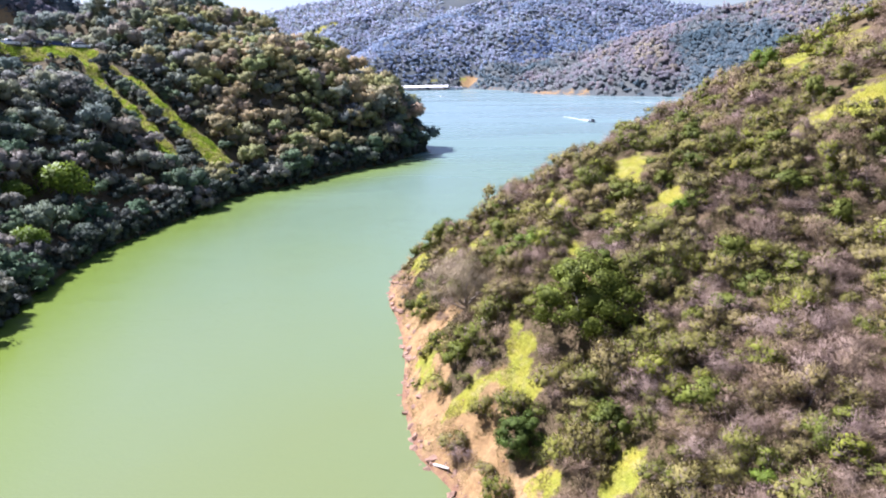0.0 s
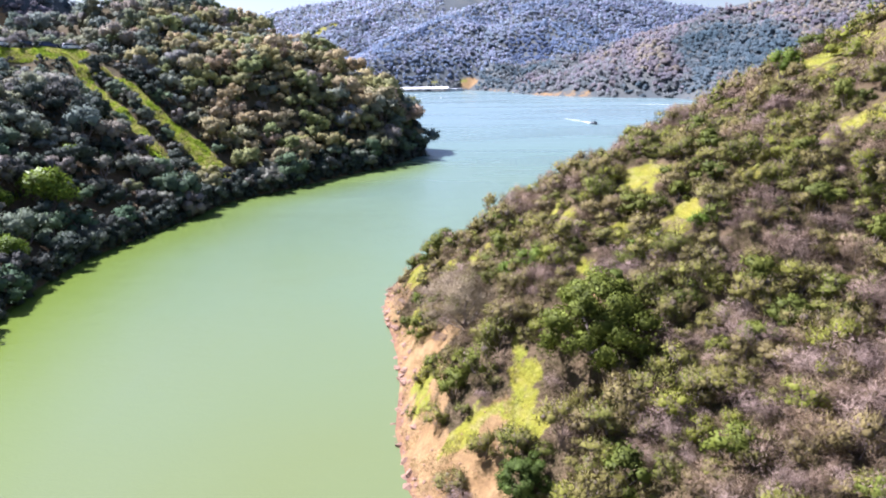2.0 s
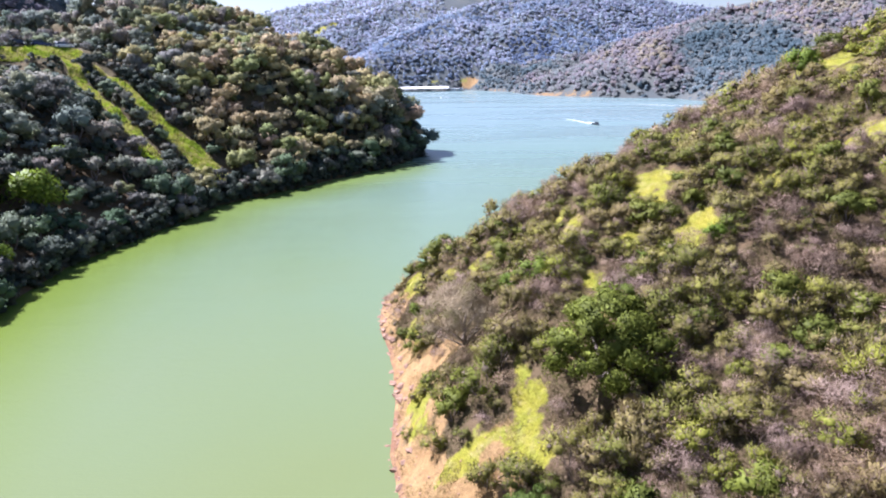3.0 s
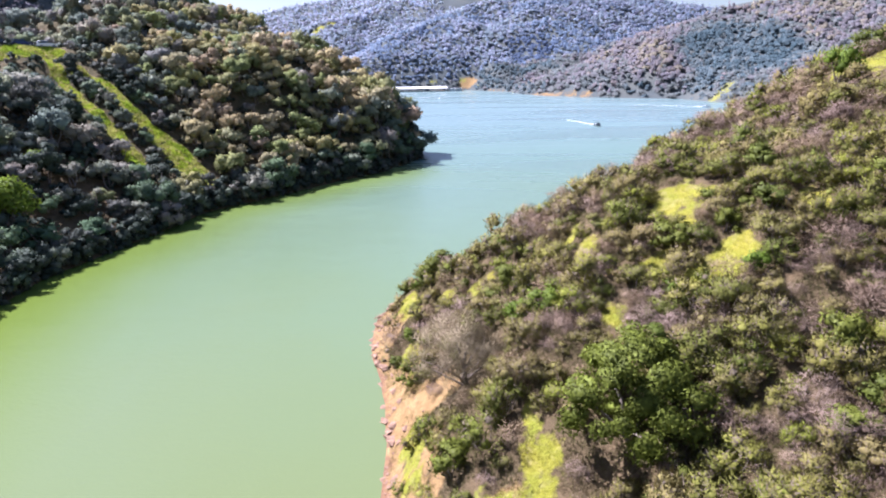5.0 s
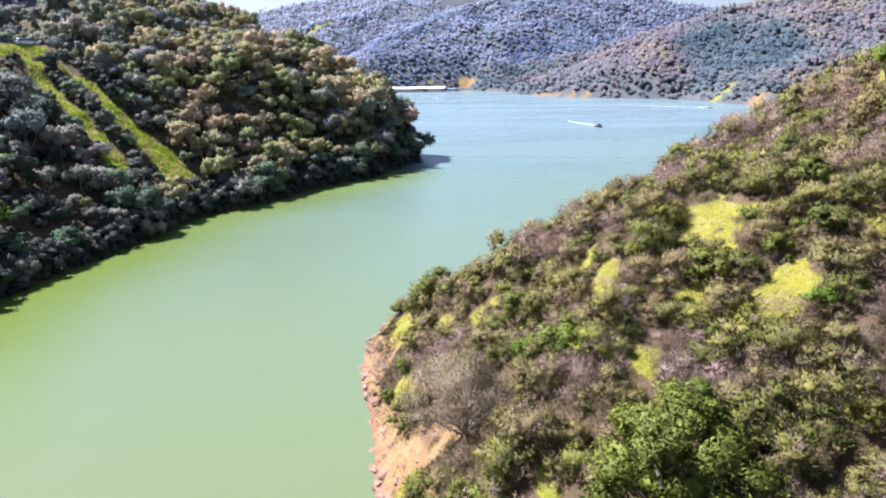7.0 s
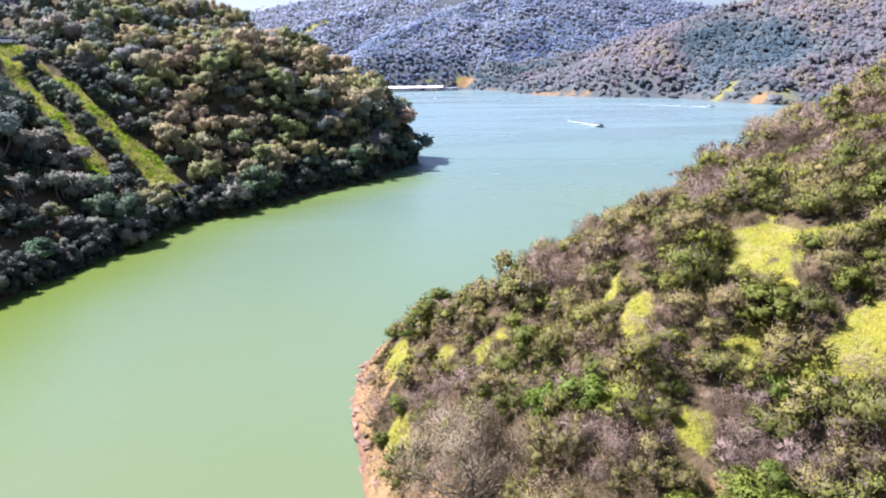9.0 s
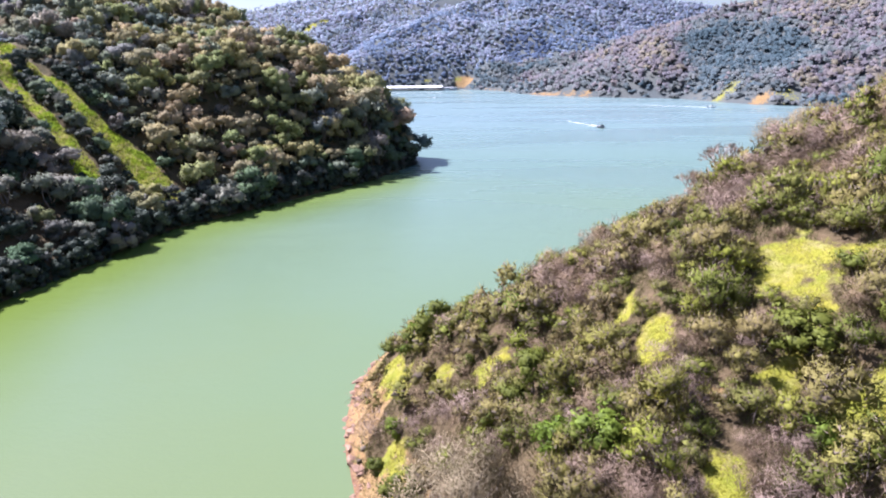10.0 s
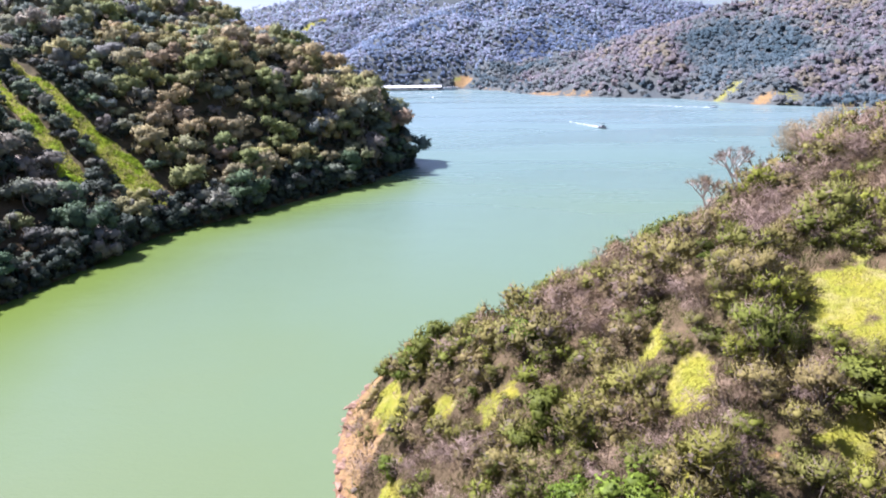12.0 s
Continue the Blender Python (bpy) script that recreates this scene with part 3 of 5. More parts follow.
def plant_parts(seed, w, h, n_lobe, n_leaf, leaf, thin=0.45, low=0.35, limb=0.06, dry=False, n_twig=0, n_limb=6, lean=0.8, twig=(0.3, 0.02), lump=(0.17, 0.30), wide=0.36, crisp=0.5, shell=0.45, fill=0.0):
    """Arrays of a plant: its limbs, its foliage."""
    rng = np.random.default_rng(seed)
    c, rad = lobes(rng, n_lobe, w, h, low, lump, wide)
    pos, out = crown_points(rng, c, rad, n_leaf, shell=shell)
    if dry:
        lc, lf = twigs(rng, pos, unit(out + np.array([0, 0, 0.3])), leaf, leaf * 0.038, 0.85)
    else:
        lc, lf = leaves(rng, pos, out, leaf, leaf * thin, lean)
    lump_out = out
    if n_twig:
        p2, o2 = crown_points(rng, c, rad, n_twig)
        tc, tf = twigs(rng, p2, unit(o2 * 0.8 + np.array([0, 0, 0.8])), twig[0], twig[1], 0.3)
        lf = np.concatenate([lf, tf + len(lc)])
        lc = np.concatenate([lc, tc])
        lump_out = np.concatenate([out, o2])
    wc, wf = stems(rng, c[:n_limb], limb)
    # Crowns are lit as rounded masses: each leaf's normal leans to the outside of its crown.
    mid = np.array([0, 0, h * 0.42])
    own = np.cross(lc[1::3] - lc[0::3], lc[2::3] - lc[0::3])
    cen = (lc[0::3] + lc[1::3] + lc[2::3]) / 3
    around = unit((cen - mid) / np.array([w, w, h]))
    side = np.sum(own * around, 1) < 0
    own = unit(own) * np.where(side, -1, 1)[:, None]
    lf = np.where(side[:, None], lf[:, [0, 2, 1]], lf)
    soft = np.repeat(unit(around * 0.5 + lump_out * 0.4 + own * crisp), 3, 0)
    if fill:
        mc, mf, mn = leaf_masses(rng, c, rad, fill)
        out_c = unit((mc - mid) / np.array([w, w, h]))
        lf = np.concatenate([lf, mf + len(lc)])
        lc = np.concatenate([lc, mc])
        soft = np.concatenate([soft, unit(out_c * 0.4 + mn * 0.7)])
    return (wc, wf), (lc, lf, soft)


def turned(x, y, z, angle, s, sz=None):
    return Matrix.Translation((x, y, z)) @ Matrix.Rotation(angle, 4, "Z") @ Matrix.Diagonal((s, s, sz or s, 1))


class Kind:
    """A kind of plant: a few builds of it, set out as things of their own or joined as one growth."""

    def __init__(self, name, label, category, group, leaf_mat, wood_mat, builds, limb_name="trunk", crown_name="crown"):
        self.name, self.label, self.category, self.group = name, label, category, group
        self.mats, self.builds, self.names = (leaf_mat, wood_mat), builds, (limb_name, crown_name)
        self.first = {}

    def thing(self, k, x, y, z, angle, s, sz=None, label=""):
        k = k % len(self.builds)
        m = turned(x, y, z, angle, s, sz)
        if k not in self.first:
            (wc, wf), (lc, lf, nm) = self.builds[k]
            root = new(self.name)
            tagged(root, self.label, self.category, self.group)
            for part_name, co, fs, mat, nn in ((self.names[0], wc, wf, self.mats[1], None), (self.names[1], lc, lf, self.mats[0], nm)):
                p = new(part_name, mesh_of(part_name, co, fs, mat, normals=nn))
                p.parent = root
            root.matrix_basis = m
            self.first[k] = root
            ob = root
        else:
            src = self.first[k]
            ob = copy_thing(src, m @ Matrix.Diagonal((1 / src.scale[0], 1 / src.scale[1], 1 / src.scale[2], 1)))
        if label:
            tagged(ob, label)
        return ob


def joined(name, label, category, rng, builds, material, spots, tints, lie=None):
    """Many plants as one growth. spots: rows of x, y, z, angle, width scale, height scale; lie: the slope's normal under each."""
    cos, fcs, tns, nms, o = [], [], [], [], 0
    for i, ((x, y, z, a, s, sz), tn) in enumerate(zip(spots, tints)):
        (_, _), (lc, lf, nm) = builds[rng.integers(0, len(builds))]
        ca, sa = math.cos(a) * s, math.sin(a) * s
        co = np.stack([lc[:, 0] * ca - lc[:, 1] * sa + x, lc[:, 0] * sa + lc[:, 1] * ca + y, lc[:, 2] * sz + z], -1)
        ca, sa = math.cos(a), math.sin(a)
        nms.append(np.stack([nm[:, 0] * ca - nm[:, 1] * sa, nm[:, 0] * sa + nm[:, 1] * ca, nm[:, 2]], -1) + (0 if lie is None else lie[i]))
        cos.append(co)
        fcs.append(lf + o)
        tns.append(np.full(len(co), tn))
        o += len(co)
    me = mesh_of(name, np.concatenate(cos), np.concatenate(fcs), material, np.concatenate(tns), normals=unit(np.concatenate(nms)))
    return tagged(new(name, me), label, category, kind="stuff")


def scatter(rng, x0, x1, y0, y1, step, jitter=0.42):
    """A jittered triangular grid of places."""
    out = []
    for j, y in enumerate(np.arange(y0, y1, step * 0.87)):
        for x in np.arange(x0 + (j % 2) * step / 2, x1, step):
            out.append((x, y))
    p = np.array(out)
    return p + rng.normal(0, jitter * step * 0.5, p.shape)


# ---- plants of the near hillside ----
OLIVE = Kind("chaparral_shrub", "olive-green chaparral shrub on a dry brushy slope", "shrub", "chaparral shrubs", MAT_OLIVE, MAT_BARK,
             [plant_parts(100 + k, 2.5, 1.9, 13, 560, 0.14, 0.5, 0.15, 0.03, n_twig=660, lean=0.6, twig=(0.24, 0.017), lump=(0.15, 0.27), crisp=0.25, shell=0.5, fill=0.44) for k in range(6)], "trunk", "foliage")
DRY = Kind("dry_shrub", "leafless grey-brown dry shrub of tangled twigs", "shrub", "dry shrubs", MAT_DRY, MAT_DRYWOOD,
           [plant_parts(200 + k, 2.4, 1.6, 18, 1080, 0.26, 0.4, 0.15, 0.025, dry=True, n_limb=6, crisp=0.25) for k in range(5)], "trunk", "foliage")
DARK = Kind("dark_shrub", "dense dark green shrub with small leaves", "shrub", "dark green shrubs", MAT_GREEN, MAT_BARK,
            [plant_parts(300 + k, 2.3, 2.0, 10, 640, 0.17, 0.6, 0.15, 0.04, lean=0.6, shell=0.6, crisp=0.3, fill=0.55) for k in range(4)], "trunk", "foliage")
OAK = Kind("oak_tree", "leafy green live oak on the earth bank", "tree", "", MAT_OAK, MAT_BARK,
           [plant_parts(400 + k, 6.8, 5.2, 48, 13000, 0.16, 0.7, 0.03, 0.14, n_limb=4, lean=0.8, lump=(0.09, 0.18), wide=0.42, shell=0.7, fill=0.6, crisp=0.45) for k in range(2)])
GREYOAK = Kind("grey_oak", "grey-brown bare-twigged oak with a dense round crown", "tree", "", MAT_GREYOAK, MAT_BARK,
               [plant_parts(450, 6.8, 4.8, 46, 5200, 0.13, 0.5, 0.06, 0.13, n_twig=9000, n_limb=12, lean=0.8, twig=(0.34, 0.014), lump=(0.13, 0.24), wide=0.41, crisp=0.2, shell=0.45)])
SPRING = Kind("spring_tree", "bright green young tree in new leaf", "tree", "", MAT_SPRING, MAT_BARK,
              [plant_parts(470 + k, 5.0, 5.0, 18, 1800, 0.42, 0.7, 0.25, 0.12) for k in range(2)])

rng = np.random.default_rng(11)


def ground_z(x, y):
    return float(land(np.array([x]), np.array([y]))[0][0])


def put(kind, k, x, y, s=1.0, sz=None, label=""):
    return kind.thing(k, x, y, ground_z(x, y) - 0.1, rng.uniform(0, 6.28), s, sz, label)


# Named trees of the slope: x, y, width scale.
TREES = [(OAK, 0, 10.6, 43.2, 1.28), (OAK, 0, 5.2, 36.4, 0.62), (GREYOAK, 0, 2.0, 54.2, 1.25), (GREYOAK, 0, 38.4, 95.0, 1.3), (DARK, 1, 14.8, 66.8, 0.9), (OAK, 1, 12.6, 46.0, 0.45)]
for kind, k, x, y, s in TREES:
    put(kind, k, x, y, s)
put(SPRING, 1, 5.9, 56.0, 0.44, label="round bright green bush among dry brush")
HOLD = [(10.2, 43.4, 2.3), (5.2, 36.6, 1.9), (2.2, 54.6, 3.0), (38.4, 95.0, 3.0), (6.0, 56.0, 1.0)]
LONE = [(DRY, 3, 7.7, 42.4, 0.8), (OLIVE, 1, 8.0, 44.9, 0.85), (DRY, 4, 7.6, 40.4, 0.9), (OLIVE, 4, 9.6, 40.2, 0.9), (DRY, 0, 8.9, 46.6, 0.8), (OLIVE, 0, -0.6, 51.6, 1.1), (DARK, 1, 0.9, 46.9, 1.4), (OLIVE, 4, -0.6, 45.6, 1.1), (OLIVE, 2, 2.9, 46.8, 1.7), (OLIVE, 5, 1.6, 48.6, 1.0), (DARK, 2, -4.2, 80.4, 0.8), (DRY, 1, -3.0, 82.2, 0.9), (OLIVE, 3, -2.2, 72.8, 0.7), (DARK, 3, -3.0, 68.4, 0.85), (DRY, 2, 18.4, 61.0, 0.5)]
for kind, k, x, y, s in LONE:
    put(kind, k, x, y, s)

spots = scatter(rng, -6, 62, 14, 112, 1.25)
gz, gdist = land(spots[:, 0], spots[:, 1])
cg, cs, _ = covers(spots[:, 0], spots[:, 1], gdist)
keep = (gz > 0.5) & ((cg < 0.25) | (rng.uniform(0, 1, len(spots)) < 0.09)) & (spots[:, 1] > np.where(spots[:, 0] > 13, 19, 26)) &  ((cs < 0.5) | ((rng.uniform(0, 1, len(spots)) < 0.32) & (gdist > 1.4))) & (spots[:, 0] - spots[:, 1] * 0.80 < 14) & (shore_distance(spots[:, 0], spots[:, 1], SHORES["cove"][0]) > np.where(spots[:, 0] < 3, 0.8, 6))
for x, y, r in HOLD + [(x, y, 1.3) for _, _, x, y, _ in LONE]:
    keep &= np.hypot(spots[:, 0] - x, spots[:, 1] - y) > r
spots, gz = spots[keep], gz[keep]
dryness = 0.32 * wobble(spots[:, 0], spots[:, 1], 9.0, 21) + 0.5 * wobble(spots[:, 0], spots[:, 1], 2.6, 22) + rng.normal(0, 0.35, len(spots)) + 0.10 * smooth(60, 45, spots[:, 1]) - 0.06
order = np.argsort(np.hypot(spots[:, 0] - 14, (spots[:, 1] - 44) * 0.85))
LIGHT = {"olive": [plant_parts(700 + k, 2.5, 1.9, 5, 70, 0.27, 0.6, 0.12, 0.03, n_twig=80, lean=0.6, twig=(0.34, 0.028), lump=(0.2, 0.3), crisp=0.2, shell=0.55, fill=0.5) for k in range(5)],
         "dry": [plant_parts(720 + k, 2.4, 1.6, 16, 280, 0.44, 0.4, 0.15, 0.025, dry=True) for k in range(5)]}
rest, counts = {"olive": [], "dry": []}, {"olive": 0, "dry": 0, "dark": 0}
for i in order:
    x, y = spots[i]
    s, sz = 0.62 + 0.95 * rng.uniform() ** 1.6, rng.uniform(0.75, 1.2)
    which = "dry" if dryness[i] > 0.10 else "dark" if dryness[i] < -0.72 else "olive"
    kind = {"olive": OLIVE, "dry": DRY, "dark": DARK}[which]
    if counts[which] < 285:
        counts[which] += 1
        kind.thing(int(rng.integers(0, 6)), x, y, gz[i] - 0.12, rng.uniform(0, 6.28), s, s * sz)
    else:
        rest["dry" if which == "dry" else "olive"].append((x, y, gz[i] - 0.12, rng.uniform(0, 6.28), s, s * sz))
FINE = {"olive": [plant_parts(780 + k, 2.5, 1.9, 8, 210, 0.19, 0.55, 0.15, 0.03, n_twig=290, lean=0.6, twig=(0.23, 0.022), lump=(0.17, 0.28), crisp=0.25, shell=0.5, fill=0.45) for k in range(5)],
        "dry": [plant_parts(790 + k, 2.4, 1.6, 17, 560, 0.32, 0.4, 0.15, 0.025, dry=True, crisp=0.25) for k in range(5)]}
for which, kind, label in (("olive", OLIVE, "olive-green chaparral brush covering the slope"), ("dry", DRY, "grey leafless brush covering the slope")):
    for builds, close in ((FINE, True), (LIGHT, False)):
        some = [p for p in rest[which] if (math.hypot(p[0] - 17, (p[1] - 47) * 0.85) < 25) == close]
        if some:
            joined(which + "_brush", label, "brush", rng, builds[which], kind.mats[0], some, rng.uniform(0, 1, len(some)))

back = scatter(rng, 4, 75, -45, 27, 3.3)
bz, bd = land(back[:, 0], back[:, 1])
ok = (bz > 1.5) & ~((back[:, 1] > 17.5) & (back[:, 0] > 12) & (back[:, 0] < 33)) & ~((back[:, 1] > 25) & (back[:, 0] < 33))
back = [(x, y, z - 0.15, rng.uniform(0, 6.28), rng.uniform(1.5, 2.2), rng.uniform(1.0, 1.5)) for (x, y), z in zip(back[ok], bz[ok])]
BACKB = [plant_parts(740 + k, 2.5, 1.8, 9, 50, 0.5, 0.6, 0.15, 0.03, n_twig=30, lean=0.5, twig=(0.45, 0.06)) for k in range(4)]
joined("hillside_brush", "olive-grey brush on the slope behind", "brush", rng, BACKB, MAT_OLIVE, back, rng.uniform(0, 1, len(back)))

# ---- oaks of the far bank ----
def facing(px, py):
    """How steeply the ground faces the camera's side; below zero it falls away behind a crest, out of view."""
    dx, dy = 10 - px, 30 - py
    q = np.hypot(dx, dy)
    return (land(px - dx / q * 6, py - dy / q * 6)[0] - land(px + dx / q * 6, py + dy / q * 6)[0]) / 12


HILLOAK = Kind("hillside_oak", "round grey-green oak on a steep wooded hillside", "tree", "oaks on the wooded hillside", MAT_HILL, MAT_BARK,
               [plant_parts(500 + k, 6.8, 5.6, 12, 600, 0.46, 0.75, 0.15, 0.16, n_limb=3, lean=0.85, lump=(0.12, 0.25), wide=0.37, crisp=0.3, shell=0.72, fill=0.72) for k in range(7)])
SHOREOAK = Kind("shore_oak", "green oak on the low slope above the water, shade painted into its leaves", "tree", "live oaks above the water", MAT_LOWSHADE_OAK, MAT_BARK, HILLOAK.builds)
WARMOAK = Kind("olive_oak", "olive-tan oak on the wooded point, sunlight painted into its tone", "tree", "oaks on the wooded point", MAT_WARMOAK, MAT_BARK, HILLOAK.builds)
VERGEOAK = Kind("verge_oak", "oak on the steep wooded bank, shade painted into its dark leaves", "tree", "dark oaks of the bank", MAT_SHADEOAK, MAT_BARK, HILLOAK.builds)
spots = scatter(rng, -190, 0, 48, 262, 4.1)
gz, gdist = land(spots[:, 0], spots[:, 1])
cg, cs, _ = covers(spots[:, 0], spots[:, 1], gdist)
bench = (shore_distance(spots[:, 0], spots[:, 1], LIP) < 5) | (np.hypot((spots[:, 0] + 119) * 0.9, spots[:, 1] - 183) < 17)
clear = np.min([shore_distance(spots[:, 0], spots[:, 1], [(a, b), (c, d)]) - w for a, b, c, d, w in BREAKS], 0)
keep = (gz > 0.03) & (cg < 0.36) & (clear > 0.9) & (shore_distance(spots[:, 0], spots[:, 1], SHORES["back"][0]) > np.where(spots[:, 1] > 232, 16, 0)) & (spots[:, 0] > -0.76 * spots[:, 1] - 6) & ~bench & ((spots[:, 0] < -20) | (spots[:, 1] > 150))
for x, y, r in ((-67, 105.5, 4.0), (-71, 99, 2.4), (-61, 86, 2.6), (-72, 122, 2.2)):
    keep &= np.hypot(spots[:, 0] - x, spots[:, 1] - y) > r
keep &= facing(spots[:, 0], spots[:, 1]) > -0.12
spots, gz, gdist = spots[keep], gz[keep], gdist[keep]
order = np.argsort(np.hypot(spots[:, 0], spots[:, 1] - 35))
more = []
for n, i in enumerate(order):
    x, y = spots[i]
    s = 0.58 + 0.8 * rng.uniform() ** 1.7
    if shore_distance(x, y, LIP) < 16 and y < 185:
        s *= 0.5
    s *= 1 + 0.55 * smooth(30, 12, math.hypot(x + 14, y - 210))
    verge = min(float(shore_distance(x, y, [(a, b), (c, d)])) for a, b, c, d, _ in BREAKS) < 6.5
    if verge:
        s *= 0.66
    if n < 420 or verge:
        # Darker and warmer copies stand in for shade and sun across the bank.
        low = verge or gdist[i] + 9 * rng.uniform(-1, 1) < 10 + 28 * smooth(150, 95, y)
        warm = rng.uniform() < 0.85 * smooth(-82, -48, x + 0.3 * (y - 150)) and gdist[i] > 3
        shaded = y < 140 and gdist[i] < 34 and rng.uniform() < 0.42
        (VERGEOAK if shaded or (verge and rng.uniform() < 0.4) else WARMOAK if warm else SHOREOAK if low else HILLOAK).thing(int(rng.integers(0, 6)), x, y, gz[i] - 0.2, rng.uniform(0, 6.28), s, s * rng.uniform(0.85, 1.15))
    else:
        more.append((x, y, gz[i] - 0.2, rng.uniform(0, 6.28), s, s * rng.uniform(0.85, 1.15)))
# Close rows of oaks, many painted dark for shade, between the firebreaks and above the upper one.
for row in ([(-91.5, 168.3), (-79.6, 159.0), (-72.4, 154.2), (-66.4, 150.0), (-61.6, 146.8)], [(-86.0, 171.5), (-75.2, 165.4), (-68.6, 161.4), (-61.5, 158.4)]):
    for (ax, ay), (bx, by) in zip(row[:-1], row[1:]):
        n = max(2, int(math.hypot(bx - ax, by - ay) / 2.7))
        for k in range(n):
            f = (k + rng.uniform(0.2, 0.8)) / n
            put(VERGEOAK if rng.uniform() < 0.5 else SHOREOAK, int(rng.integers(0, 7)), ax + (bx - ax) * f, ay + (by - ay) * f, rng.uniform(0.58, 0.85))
under = scatter(rng, -130, -12, 70, 215, 4.4)
uz, ud = land(under[:, 0], under[:, 1])
ug, _, _ = covers(under[:, 0], under[:, 1], ud)
clear = np.min([shore_distance(under[:, 0], under[:, 1], [(a, b), (c, d)]) - w for a, b, c, d, w in BREAKS], 0)
ok = (uz > 0.5) & (ug < 0.25) & (clear > -0.8) & (ud < 75) & (shore_distance(under[:, 0], under[:, 1], SHORES["back"][0]) > 8) & (under[:, 0] < -14)
under = [(x, y, z - 0.3, rng.uniform(0, 6.28), rng.uniform(0.75, 1.2), rng.uniform(0.6, 1.0)) for (x, y), z in zip(under[ok], uz[ok])]
UNDERB = [plant_parts(760 + k, 4.4, 2.4, 7, 110, 0.75, 0.85, 0.15, 0.1, n_limb=1, lean=0.5) for k in range(4)]
joined("woodland_understory", "low brush filling the gaps between oaks, painted dark for shade", "brush", rng, UNDERB, MAT_SHADEOAK, under, rng.uniform(0, 1, len(under)))
sunny = [rng.uniform() < 0.85 * smooth(-82, -48, p[0] + 0.3 * (p[1] - 150)) for p in more]
for name, label, material, some in (("oak_woodland", "grey-green oak woodland up a steep hillside", MAT_HILL, [p for p, w in zip(more, sunny) if not w]),
                                    ("point_woodland", "olive-tan oak woodland on the point, sunlight painted into its tone", MAT_WARMOAK, [p for p, w in zip(more, sunny) if w])):
    joined(name, label, "woodland", rng, HILLOAK.builds, material, some, rng.uniform(0, 1, len(some)))
for x, y, s in ((-66, 104.5, 1.6), (-70, 98, 0.9), (-60.5, 85.5, 1.0), (-71, 121, 0.8)):
    put(SPRING, 0, x, y, s)

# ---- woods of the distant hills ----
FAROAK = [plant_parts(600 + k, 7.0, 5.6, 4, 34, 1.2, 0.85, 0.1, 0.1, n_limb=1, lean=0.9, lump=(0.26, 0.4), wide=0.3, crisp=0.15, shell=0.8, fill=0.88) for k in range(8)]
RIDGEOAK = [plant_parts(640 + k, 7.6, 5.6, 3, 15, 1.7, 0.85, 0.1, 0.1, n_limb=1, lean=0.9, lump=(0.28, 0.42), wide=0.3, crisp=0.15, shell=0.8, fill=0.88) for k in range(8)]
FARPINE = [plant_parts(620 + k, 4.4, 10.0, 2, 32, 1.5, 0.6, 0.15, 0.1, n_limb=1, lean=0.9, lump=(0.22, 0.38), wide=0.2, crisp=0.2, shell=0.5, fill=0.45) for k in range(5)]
spots = np.concatenate([scatter(rng, 20, 520, 385, 700, 5.5), scatter(rng, -420, 560, 700, 1010, 6.3), scatter(rng, -520, 0, 1010, 1290, 8.0), scatter(rng, -330, -140, 240, 400, 5.5)])
gz, gdist = land(spots[:, 0], spots[:, 1])
cg, cs, _ = covers(spots[:, 0], spots[:, 1], gdist)
keep = (gz > 0.4) & (cg < 0.5) & (cs < 0.4) & (spots[:, 0] < spots[:, 1] * 0.76 + 10) & ((spots[:, 0] > -0.42 * spots[:, 1]) | (spots[:, 1] < 410)) & (facing(spots[:, 0], spots[:, 1]) > -0.06)
spots, gz, gdist = spots[keep], gz[keep], gdist[keep]
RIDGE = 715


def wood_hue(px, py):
    """Darker woods in the hollows, grey-tan bare trees on the spurs towards the water, ridges paler and bluer with
    painted haze.
    """
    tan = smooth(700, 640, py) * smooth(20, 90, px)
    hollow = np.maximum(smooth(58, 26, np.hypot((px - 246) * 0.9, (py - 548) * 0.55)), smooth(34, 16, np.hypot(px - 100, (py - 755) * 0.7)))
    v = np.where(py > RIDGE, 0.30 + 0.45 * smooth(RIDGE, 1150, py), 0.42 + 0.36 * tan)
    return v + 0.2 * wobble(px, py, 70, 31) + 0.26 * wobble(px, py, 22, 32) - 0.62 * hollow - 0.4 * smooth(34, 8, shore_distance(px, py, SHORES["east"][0]))


